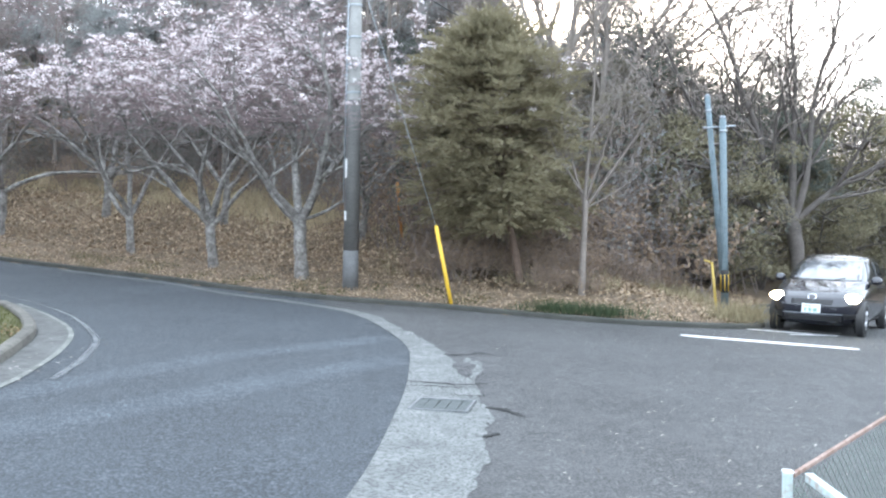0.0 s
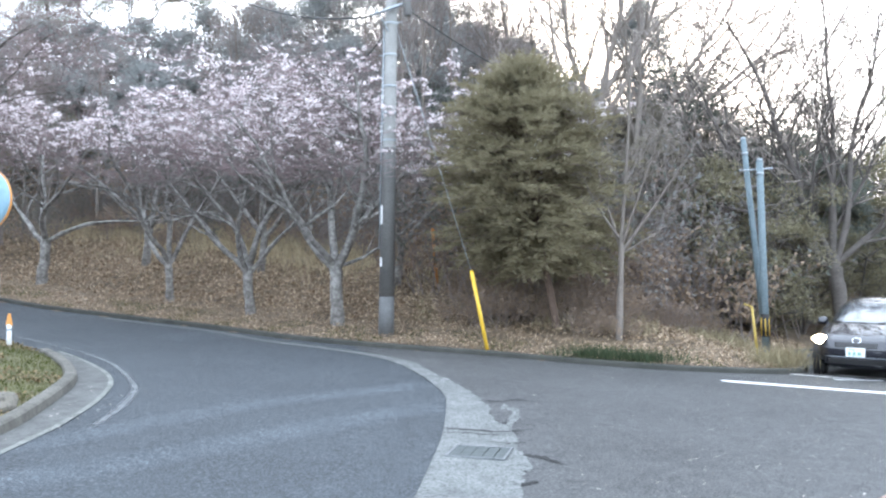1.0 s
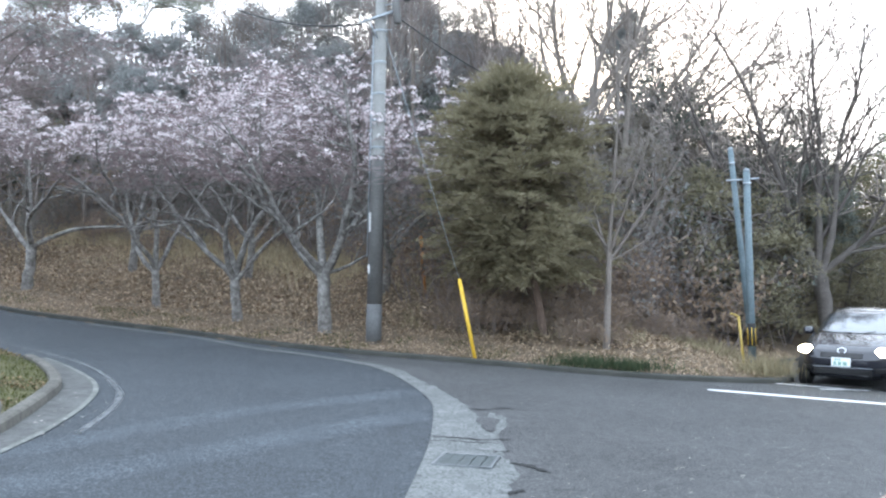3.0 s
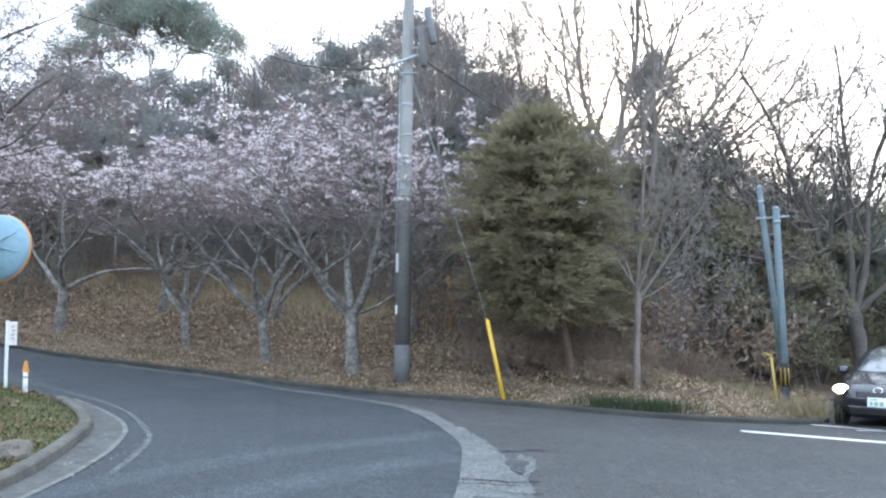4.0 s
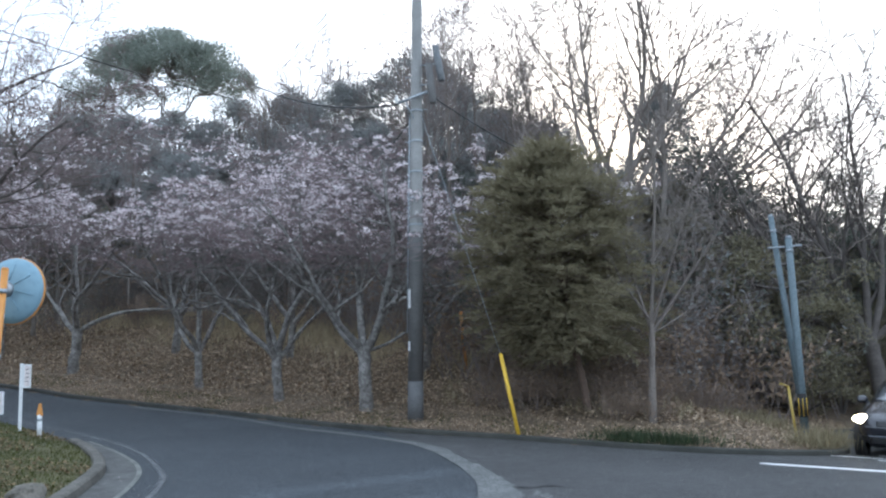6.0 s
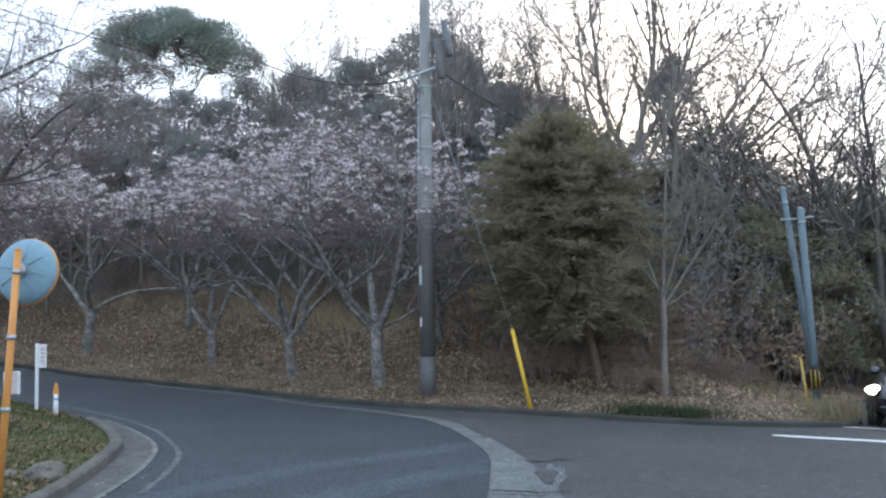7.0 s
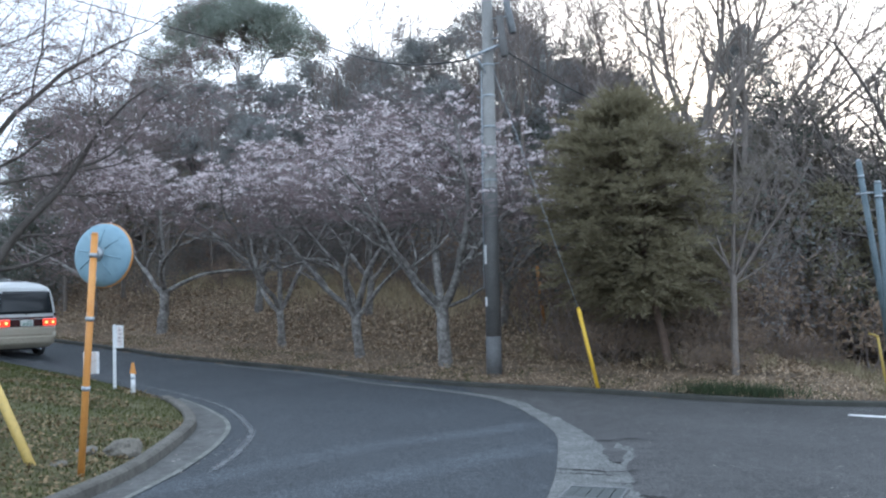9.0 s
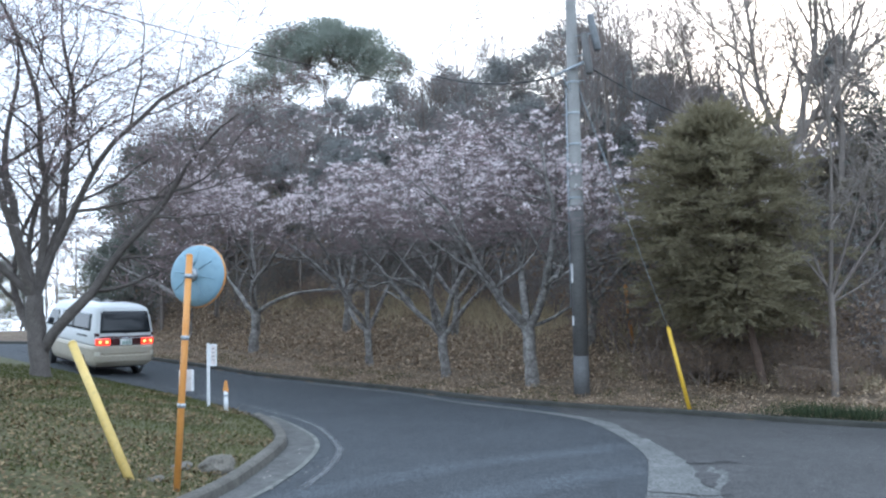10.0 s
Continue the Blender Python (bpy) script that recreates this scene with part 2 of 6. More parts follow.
def part(name, bm, material, parent=None, label="", smooth=False):
    me = bpy.data.meshes.new(name)
    bm.normal_update()
    bm.to_mesh(me)
    bm.free()
    me.materials.append(material)
    if smooth:
        me.polygons.foreach_set("use_smooth", [True] * len(me.polygons))
    ob = new(name, me)
    if parent is not None:
        ob.parent = parent
    if label:
        ob["label"] = label
    return ob


def empty(name, m, label, category, group="", kind=""):
    e = new(name)
    e.empty_display_size = 0.2
    e.matrix_world = m
    return tagged(e, label, category, group, kind)


def bm_box(bm, size, at=(0, 0, 0), rot=None, bevel=0.0):
    r = bmesh.ops.create_cube(bm, size=1.0)
    vs = r["verts"]
    bmesh.ops.scale(bm, vec=size, verts=vs)
    if bevel:
        es = list({e for v in vs for e in v.link_edges})
        g = bmesh.ops.bevel(bm, geom=es, offset=bevel, segments=2, affect="EDGES", profile=0.6)
        vs = list({v for f in g["faces"] for v in f.verts} | {v for v in vs if v.is_valid})
    if rot is not None:
        bmesh.ops.rotate(bm, cent=(0, 0, 0), matrix=rot, verts=vs)
    bmesh.ops.translate(bm, vec=at, verts=vs)
    return vs


def box(name, size, at, material, parent=None, label="", rot=None, bevel=0.0):
    bm = bmesh.new()
    bm_box(bm, size, at, rot, bevel)
    return part(name, bm, material, parent, label)


class Tubes:
    """Collects tapered tubes along polylines into one mesh."""

    def __init__(self):
        self.v, self.f = [], []

    def add(self, pts, radii, sides=6, cap=False, knotty=0.0):
        base = len(self.v)
        n = len(pts)
        up = Vector((0.31, 0.17, 0.93))
        for i, p in enumerate(pts):
            d = (pts[min(i + 1, n - 1)] - pts[max(i - 1, 0)])
            if d.length < 1e-9:
                d = Vector((0, 0, 1))
            d.normalize()
            a = d.cross(up)
            if a.length < 0.05:
                a = d.cross(Vector((1, 0, 0)))
            a.normalize()
            b = d.cross(a)
            r = radii[i]
            for k in range(sides):
                t = 2 * math.pi * k / sides
                q = p + a * (r * math.cos(t)) + b * (r * math.sin(t))
                if knotty:
                    q = p + (q - p) * (1 + knotty * noise.noise(q * 3.5) + 0.5 * knotty * noise.noise(q * 9.0))
                self.v.append((q.x, q.y, q.z))
        for i in range(n - 1):
            o = base + i * sides
            for k in range(sides):
                k2 = (k + 1) % sides
                self.f.append((o + k, o + k2, o + sides + k2, o + sides + k))
        if cap:
            self.f.append(tuple(base + k for k in range(sides))[::-1])
            self.f.append(tuple(base + (n - 1) * sides + k for k in range(sides)))

    def ob(self, name, material, parent=None, label="", smooth=True):
        return mesh_ob(name, self.v, self.f, material, parent, label, smooth)


def tube(name, pts, radii, material, parent=None, label="", sides=16, smooth=True):
    t = Tubes()
    if not isinstance(radii, (list, tuple)):
        radii = [radii] * len(pts)
    t.add([Vector(p) for p in pts], radii, sides, True)
    return t.ob(name, material, parent, label, smooth)


class Flecks:
    """Collects small leaf shapes, each an island of one lozenge, or of one triangle for far crowns."""

    def __init__(self, three=False):
        self.v, self.f, self.three = [], [], three

    def add(self, p, d, s, length, width):
        # p: base, d: along, s: across
        b = len(self.v)
        if self.three:
            self.v += [tuple(p + s * (width * 0.5)), tuple(p + d * length), tuple(p - s * (width * 0.5))]
            self.f.append((b, b + 1, b + 2))
            return
        m = p + d * (length * 0.5)
        e = p + d * length
        self.v += [tuple(p), tuple(m + s * (width * 0.5)), tuple(e), tuple(m - s * (width * 0.5))]
        self.f.append((b, b + 1, b + 2, b + 3))

    def ob(self, name, material, parent=None, label=""):
        return mesh_ob(name, self.v, self.f, material, parent, label)


def rvec(rng):
    z = rng.uniform(-1, 1)
    a = rng.uniform(0, 2 * math.pi)
    r = math.sqrt(1 - z * z)
    return Vector((r * math.cos(a), r * math.sin(a), z))


# ---- lie of the land ----
KERB = [(-24, 26.6), (-20.5, 26.4), (-17, 25.9), (-15.2, 25.55), (-13.2, 24.8), (-11.83, 24.01), (-10.08, 23.4), (-8.38, 22.75), (-6.72, 21.95), (-5.03, 20.75),
        (-3.56, 19.8), (-2.25, 19.1), (-1.04, 18.65), (0.12, 18.2), (1.24, 17.75), (2.28, 17.35), (3.3, 17.05), (4.38, 17.0), (5.6, 17.2), (6.4, 17.9),
        (7.0, 20.0), (7.8, 22.4), (9.5, 24.2), (13, 25.2), (20, 26), (60, 27)]
KA = np.array(KERB)


def road_z(x, y):
    l = np.clip(-x - 3, 0, 18)
    r = np.clip(x, 0, 12)
    return 0.05 - 0.025 * np.clip(x, -30, 14) + 0.0032 * l * l - 0.0021 * np.clip(y - 12, 0, 15) * r


def behind(x, y, line=KA):
    """Signed distance to a line run from left to right: positive on its far side."""
    x, y = np.asarray(x, float), np.asarray(y, float)
    best = np.full(x.shape, 1e9)
    sign = np.ones(x.shape)
    for (ax, ay), (bx, by) in zip(line[:-1], line[1:]):
        dx, dy = bx - ax, by - ay
        t = np.clip(((x - ax) * dx + (y - ay) * dy) / (dx * dx + dy * dy), 0, 1)
        ex, ey = x - ax - t * dx, y - ay - t * dy
        d = np.hypot(ex, ey)
        s = np.where(dx * ey - dy * ex >= 0, 1.0, -1.0)
        near = d < best
        sign = np.where(near, s, sign)
        best = np.where(near, d, best)
    return best * sign


ISLE = [(-30, 26), (-21, 23.2), (-16.8, 21.5), (-13.5, 19.8), (-11.2, 18.5), (-9.2, 17.2), (-7.9, 16.0), (-6.95, 14.9), (-6.2, 13.75), (-5.68, 12.7),
        (-5.33, 11.5), (-4.98, 10.0), (-4.82, 9.0), (-4.75, 7.5), (-4.85, 5.5), (-5.2, 3.5), (-6, 0.5), (-7.2, -4), (-8, -12)]
IA = np.array(ISLE)
RIGHT = [(60, 19.5), (22, 18.5), (16, 16.5), (14, 13), (12.5, 10), (9, 7.6), (5.5, 6.7), (3.4, 6.15), (2.2, 4.95), (1.45, 3.75), (1.2, 2.6), (1.1, -12)]
RA = np.array(RIGHT)


def land_z(x, y):
    """Height of the natural ground: road level, the wooded bank behind the kerb, the grassed corner, the near verge."""
    x, y = np.asarray(x, float), np.asarray(y, float)
    z = road_z(x, y)
    d = behind(x, y)
    k = np.interp(x, [-12, 2, 8, 14], [1.0, 0.9, 0.6, 0.5])
    # the hill falls away where the road runs out of sight
    k = k * np.interp(x + 0.66 * y - 0.25 * np.clip(y - 34, 0, None), [-1.6, 2.0], [0.02, 1.0])
    up = np.interp(d, [0.2, 1.0, 2.5, 9.5, 14, 22, 45, 90], [0.0, 0.14, 0.5, 2.75, 4.2, 8.2, 14.0, 18.0]) * k + np.where(d > 0.25, 0.06, 0)
    z = z + np.where(d > 0, up, -0.05)
    i = -behind(x, y, IA)
    z = z + np.where(i > 0, np.interp(i, [0, 0.2, 0.6, 1.2, 6, 30], [0.05, 0.075, 0.14, 0.22, 0.72, 1.4]) * np.interp(y, [24, 34], [1.0, 0.1]), 0)
    r = behind(x, y, RA)
    z = z + np.where((r > 0) & (d < 0) & (x > 0), np.interp(r, [0, 0.3, 2, 8, 40], [0.02, 0.1, 0.2, 0.9, 4.0]), 0)
    return z


def H(x, y):
    return float(land_z(np.array([x]), np.array([y]))[0])


def RZ(x, y):
    return float(road_z(np.array([x]), np.array([y]))[0])


# ---- ground ----
from mathutils.geometry import delaunay_2d_cdt


def axis(fine_lo, fine_hi, step, far):
    a = list(np.arange(fine_lo, fine_hi + 1e-6, step))
    g, q = step, fine_hi
    while q < far:
        g *= 1.35
        q += g
        a.append(q)
    g, q = step, fine_lo
    while q > -far:
        g *= 1.35
        q -= g
        a.insert(0, q)
    return np.array(a)


gx, gy = axis(-36, 20, 0.5, 900), axis(-4, 50, 0.5, 900)
XX, YY = np.meshgrid(gx, gy)
ZZ = land_z(XX, YY)
near_bank = (behind(XX, YY) > 1.5)
for i in range(XX.shape[0]):
    for j in range(XX.shape[1]):
        if near_bank[i, j] and abs(XX[i, j]) < 60 and YY[i, j] < 80:
            ZZ[i, j] += 0.16 * noise.noise((XX[i, j] * 0.45, YY[i, j] * 0.45, 3.0)) + 0.05 * noise.noise((XX[i, j] * 1.7, YY[i, j] * 1.7, 9.0))
# the sheet lies low under the kerb, gutter and turf edge of the corner
II = -behind(XX, YY, IA)
under = (II > -0.8) & (II < 0.8) & (YY < 24)
ZZ = np.where(under, road_z(XX, YY) - 0.06, ZZ)
nx = len(gx)
faces = [(i * nx + j, i * nx + j + 1, (i + 1) * nx + j + 1, (i + 1) * nx + j) for i in range(len(gy) - 1) for j in range(nx - 1)]
ground = mesh_ob("ground", list(zip(XX.ravel(), YY.ravel(), ZZ.ravel())), faces, M_LITTER, smooth=True)
tagged(ground, "sloping woodland ground of dark soil under fallen brown leaves", "ground", kind="structure")


def drape(name, outline, material, lift, label, category, step=1.0, z=RZ, thick=0.0):
    """A flat outline cut to a grid and laid over the land, with a skirt of its thickness."""
    bm = bmesh.new()
    pts, n = [Vector(p) for p in outline], len(outline)
    vs, _, fs, *_ = delaunay_2d_cdt(pts, [(i, (i + 1) % n) for i in range(n)], [], 1, 1e-4)
    made = [bm.verts.new((v.x, v.y, 0)) for v in vs]
    for f in fs:
        bm.faces.new([made[i] for i in f])
    xs = [p[0] for p in outline]
    ys = [p[1] for p in outline]
    for lo, hi, nrm in ((min(xs), max(xs), (1, 0, 0)), (min(ys), max(ys), (0, 1, 0))):
        c = math.ceil(lo / step) * step
        while c < hi:
            bmesh.ops.bisect_plane(bm, geom=bm.verts[:] + bm.edges[:] + bm.faces[:], plane_co=[c * k for k in nrm], plane_no=nrm)
            c += step
    for v in bm.verts:
        v.co.z = z(v.co.x, v.co.y) + lift
    bmesh.ops.recalc_face_normals(bm, faces=bm.faces)
    if bm.faces and sum(q.normal.z for q in bm.faces) < 0:
        bmesh.ops.reverse_faces(bm, faces=bm.faces)
    if thick:
        edges = [e for e in bm.edges if e.is_boundary]
        r = bmesh.ops.extrude_edge_only(bm, edges=edges)
        bmesh.ops.translate(bm, vec=(0, 0, -thick), verts=[q for q in r["geom"] if isinstance(q, bmesh.types.BMVert)])
    ob = part(name, bm, material, smooth=False)
    fd = ob.data.attributes.new("fade", "FLOAT", "POINT")
    fd.data.foreach_set("value", [0.5] * len(ob.data.vertices))
    return tagged(ob, label, category, kind="structure")


def offset(line, d):
    """A line moved sideways: positive to its left."""
    out = []
    for i, p in enumerate(line):
        a, b = Vector(line[max(i - 1, 0)]), Vector(line[min(i + 1, len(line) - 1)])
        t = (b - a).normalized()
        out.append((p[0] - t.y * d, p[1] + t.x * d))
    return out


def smoothed(line, n=4):
    """A finer line through the same points."""
    out = []
    m = len(line)
    for i in range(m - 1):
        p0, p1, p2, p3 = (Vector(line[max(i - 1, 0)]), Vector(line[i]), Vector(line[i + 1]), Vector(line[min(i + 2, m - 1)]))
        for k in range(n):
            t = k / n
            q = 0.5 * ((2 * p1) + (p2 - p0) * t + (2 * p0 - 5 * p1 + 4 * p2 - p3) * t * t + (3 * p1 - p0 - 3 * p2 + p3) * t ** 3)
            out.append((q.x, q.y))
    out.append(tuple(line[-1]))
    return out


def ribbon(name, left, right, material, lift, label, category, n=4, z=RZ, fray=0.0, seed=1):
    """A strip between two lines laid on the road."""
    rng = random.Random(seed)
    a, b = smoothed(left, n), smoothed(right, n)
    v, f = [], []
    for (ax, ay), (bx, by) in zip(a, b):
        bx += rng.uniform(-fray, fray)
        by += rng.uniform(-fray, fray)
        for k in range(5):
            t = k / 4
            x, y = ax + (bx - ax) * t, ay + (by - ay) * t
            v.append((x, y, z(x, y) + lift))
    for i in range(len(a) - 1):
        for k in range(4):
            f.append((i * 5 + k, i * 5 + k + 1, i * 5 + k + 6, i * 5 + k + 5))
    ob = mesh_ob(name, v, f, material)
    fd = ob.data.attributes.new("fade", "FLOAT", "POINT")
    last = len(a) - 1
    fd.data.foreach_set("value", [(0.0, 0.75, 1.0, 0.75, 0.0)[k] * min(1.0, 0.25 + 0.5 * min(i, last - i)) for i in range(len(a)) for k in range(5)])
    return tagged(ob, label, category, kind="structure")


def sweep(name, line, profile, material, label, category, z=RZ, closed=True):
    """A profile of (sideways, up) points carried along a line on the ground."""
    v, f = [], []
    m = len(profile)
    for i, p in enumerate(line):
        a, b = Vector(line[max(i - 1, 0)]), Vector(line[min(i + 1, len(line) - 1)])
        t = (b - a).normalized()
        g = z(p[0], p[1])
        for s, u in profile:
            v.append((p[0] - t.y * s, p[1] + t.x * s, g + u))
    for i in range(len(line) - 1):
        for k in range(m if closed else m - 1):
            k2 = (k + 1) % m
            f.append((i * m + k, i * m + k2, (i + 1) * m + k2, (i + 1) * m + k))
    ob = mesh_ob(name, v, f, material)
    return tagged(ob, label, category, kind="structure")


# centre lines of the concrete gutter: its left and right edges from far to near
GUT_L = [(-9.6, 22.75), (-6.6, 21.3), (-4.7, 19.55), (-3.3, 18.55), (-2.04, 17.35), (-1.41, 16.25), (-0.91, 14.75), (-0.6, 13.5), (-0.45, 12.6), (-0.4, 11.35), (-0.39, 9.9), (-0.45, 8.4), (-0.53, 7.0), (-0.62, 6.1), (-0.8, 4.5), (-1.0, 2.5), (-1.3, -1), (-1.6, -8)]
GUT_R = [(-9.5, 22.95), (-6.5, 21.5), (-4.6, 19.78), (-3.2, 18.8), (-1.95, 17.62), (-1.25, 16.7), (-0.7, 15.1), (-0.3, 13.95), (0.0, 12.8), (0.2, 11.6), (0.35, 10.1), (0.42, 8.6), (0.33, 7.3), (0.22, 6.2), (0.05, 4.5), (-0.15, 2.5), (-0.4, -1), (-0.7, -8)]

kerb_front = [p for p in smoothed(KERB, 3)]
left_edge = [p for p in kerb_front if p[0] <= -1.0]
road_left = left_edge + GUT_R[5:] + [(-8, -8)] + [p for p in offset(ISLE, -0.1)[::-1] if p[0] > -24 and p[1] > -7]
drape("road", [p for p in road_left if p[0] >= -24.5], M_ASPHALT, 0.0, "blue-grey coarse asphalt road curving round a grassed corner", "road", 1.0)
right_edge = [p for p in kerb_front if p[0] > -3.0 and p[0] < 40]
road_right = [(-2.3, 18.2)] + right_edge + [(40, 26.3), (40, 18.4)] + [p for p in RIGHT[1:]][:-1] + [(1.1, -8), (-0.7, -8)] + [((a[0] + b[0]) / 2, (a[1] + b[1]) / 2) for a, b in list(zip(GUT_L, GUT_R))[4:][::-1]]
drape("road", road_right, M_ASPHALT_OLD, 0.004, "worn grey asphalt of the joining side road", "road", 1.0)
ribbon("gutter", GUT_L, GUT_R, M_CONCRETE, 0.01, "pale rough concrete gutter strip crossing the junction", "gutter", 9, fray=0.035)

# far kerb: a low mossy concrete kerb of cast lengths
sweep("kerb", kerb_front, [(0.0, -0.1), (0.01, 0.075), (0.025, 0.095), (0.15, 0.1), (0.17, 0.09), (0.17, -0.1)], M_KERB, "low dark mossy concrete kerb below the wooded bank", "kerb")
# kerb of the grassed corner
isle_line = [p for p in smoothed(ISLE, 4)]
isle_kerb = [p for p in isle_line if p[1] < 15.6]
sweep("kerb", isle_kerb, [(0.0, -0.1), (-0.02, 0.10), (-0.05, 0.125), (-0.17, 0.125), (-0.19, 0.1), (-0.19, -0.1)], mat("kerb_concrete_grey", (0.065, 0.061, 0.052), (0.15, 0.14, 0.122), 2, 25, 0.95, 0.7, c3=(0.05, 0.047, 0.04), mid=6.0),
      "weathered grey concrete kerb round the grassed corner", "kerb")
# gutter along it
g_in = [p for p in isle_line if p[1] < 16.0 and p[1] > -8]
wid = lambda y: float(np.interp(y, [-8, 8, 9, 10, 11, 12, 13.5, 14.8, 16], [0.3, 0.3, 0.31, 0.37, 0.43, 0.43, 0.39, 0.28, 0.22]))
g_out = [(x + wid(y) * nx_, y + wid(y) * ny_) for (x, y), (nx_, ny_) in zip(g_in, [((q[0] - p[0]), (q[1] - p[1])) for p, q in zip(g_in, offset(g_in, 1.0))])]
ribbon("gutter", g_in, g_out, mat("gutter_grey", (0.055, 0.056, 0.053), (0.13, 0.13, 0.125), 2.2, 30, 0.9, 0.8, c3=(0.05, 0.05, 0.05), mid=5.0), 0.008, "pale concrete gutter beside the corner kerb", "gutter", 1)

ribbon("gutter_lip", g_out, [(a[0] + 0.07 * (a[0] - b[0]) / max(1e-6, math.dist(a, b)), a[1] + 0.07 * (a[1] - b[1]) / max(1e-6, math.dist(a, b))) for a, b in zip(g_out, g_in)], mat("gutter_lip_concrete", (0.1, 0.105, 0.095), (0.2, 0.205, 0.19), 3, 30, 0.92, 0.8, c3=(0.07, 0.08, 0.055), mid=6.0), 0.011, "pale worn outer lip of the corner gutter", "gutter", 1)


def stripe(name, line, w, material, lift, label):
    a, b = offset(line, w / 2), offset(line, -w / 2)
    return ribbon(name, a, b, material, lift, label, "road marking", 4)


stripe("edge_line", [(-20, 24.4), (-16, 22.0), (-11.6, 19.4), (-9.25, 17.75), (-7.37, 16.28), (-6.09, 14.85), (-5.06, 13.09), (-4.64, 12.11), (-4.32, 10.77), (-4.15, 9.6)], 0.15, M_PAINT_WORN, 0.006, "worn pale edge line round the grassed corner")
stripe("edge_line", [(-21, 25.4), (-16.6, 24.9), (-13.2, 23.95), (-11.5, 23.2), (-9.88, 22.5), (-8.2, 21.9)], 0.12, M_PAINT_WORN, 0.006, "worn pale edge line along the far kerb")
stripe("stop_line", [(4.15, 15.72), (5.5, 15.25), (6.85, 14.78)], 0.3, M_PAINT, 0.009, "white painted stop line across the side road")
for x, y, a, l in ((6.4, 17.1, -20, 1.2), (6.9, 16.75, 12, 1.0), (7.2, 17.4, -20, 0.9)):
    c, s_ = math.cos(radians(a)) * l / 2, math.sin(radians(a)) * l / 2
    stripe("road_letter", [(x - c, y - s_), (x, y), (x + c, y + s_)], 0.13, M_PAINT, 0.009, "white painted stroke on the side road")
stripe("wear_band", [(-5.6, 7.4), (-4.31, 8.78), (-3.67, 10.04), (-2.8, 11.57), (-1.53, 13.02), (-0.63, 14.1)], 0.72, M_WEAR, 0.002, "pale worn tyre band in the asphalt")
stripe("wear_band", [(-4.9, 6.1), (-3.69, 7.54), (-3.06, 8.36), (-2.28, 9.44), (-1.28, 10.96), (-0.46, 11.95)], 0.85, M_WEAR, 0.002, "pale worn tyre band in the asphalt")
drape("road_patch", [(-7.2, 19.5), (-6.3, 21.3), (-5.2, 20.1), (-6.27, 18.6)], M_WEAR, 0.005, "pale asphalt repair patch", "road patch", 2.0)


M_HAIR = mat("hairline_dark", (0.03, 0.03, 0.032), (0.05, 0.05, 0.052), 6, 40, 0.95, 0.2)


def crack(pts, w, seed, material=M_CRACK, label="dark open crack in the asphalt"):
    rng = random.Random(seed)
    fine = []
    for p in smoothed(pts, 5):
        fine.append((p[0] + rng.uniform(-0.03, 0.03), p[1] + rng.uniform(-0.03, 0.03)))
    a = [(x, y) for x, y in fine]
    v, f = [], []
    for i, (x, y) in enumerate(a):
        ww = w * rng.uniform(0.3, 1.0) * math.sin(math.pi * (i + 0.5) / len(a)) + min(0.006, w * 0.5)
        for s in (-1, 1):
            v.append((x, y + s * ww / 2, RZ(x, y) + 0.014))
    for i in range(len(a) - 1):
        f.append((2 * i, 2 * i + 1, 2 * i + 3, 2 * i + 2))
    return tagged(mesh_ob("crack", v, f, material), label, "crack", kind="structure")


crack([(-0.38, 10.3), (-0.1, 10.28), (0.2, 10.2), (0.55, 10.35)], 0.1, 1)
crack([(-0.38, 10.05), (-0.1, 10.08), (0.2, 10.02), (0.4, 10.1)], 0.05, 8)
crack([(0.45, 9.05), (0.6, 9.0), (0.72, 8.85), (0.84, 8.72)], 0.14, 2)
crack([(0.02, 12.35), (0.3, 12.4), (0.55, 12.6), (0.8, 12.45)], 0.1, 3)
crack([(0.38, 7.85), (0.45, 7.9), (0.52, 7.98)], 0.16, 4)
crack([(0.1, 9.62), (0.3, 9.6), (0.5, 9.66)], 0.05, 5)
for q in range(14):
    rc = random.Random(100 + q)
    x, y, a = rc.uniform(0.7, 4.5), rc.uniform(6.6, 13), rc.uniform(-0.7, 0.7)
    crack([(x + 0.3 * k * math.cos(a) + rc.uniform(-0.05, 0.05), y + 0.3 * k * math.sin(a) + rc.uniform(-0.08, 0.08)) for k in range(4)], 0.008, q, M_HAIR, "hairline crack in the worn asphalt")


def blob(cx, cy, rx, ry, seed, material, lift, label, n=26):
    rng = random.Random(seed)
    ph = [rng.uniform(0, 6.28) for _ in range(4)]
    out = []
    for i in range(n):
        a = 2 * math.pi * i / n
        r = 1 + 0.18 * math.sin(3 * a + ph[0]) + 0.12 * math.sin(5 * a + ph[1]) + 0.08 * math.sin(9 * a + ph[2])
        out.append((cx + rx * r * math.cos(a), cy + ry * r * math.sin(a)))
    return drape("road_patch", out, material, lift, label, "road patch", 5.0)


blob(0.33, 10.0, 0.09, 0.6, 11, M_CONCRETE, 0.012, "broken pale concrete edge of the gutter")
blob(0.41, 8.75, 0.09, 0.5, 12, M_CONCRETE, 0.012, "broken pale concrete edge of the gutter")
blob(0.32, 7.2, 0.07, 0.35, 13, M_CONCRETE, 0.012, "broken pale concrete edge of the gutter")
blob(0.4, 11.4, 0.12, 0.7, 14, M_CONCRETE, 0.012, "broken pale concrete edge of the gutter")
blob(0.29, 11.3, 0.13, 0.5, 15, M_ASPHALT_OLD, 0.016, "asphalt mended hole in the gutter edge")

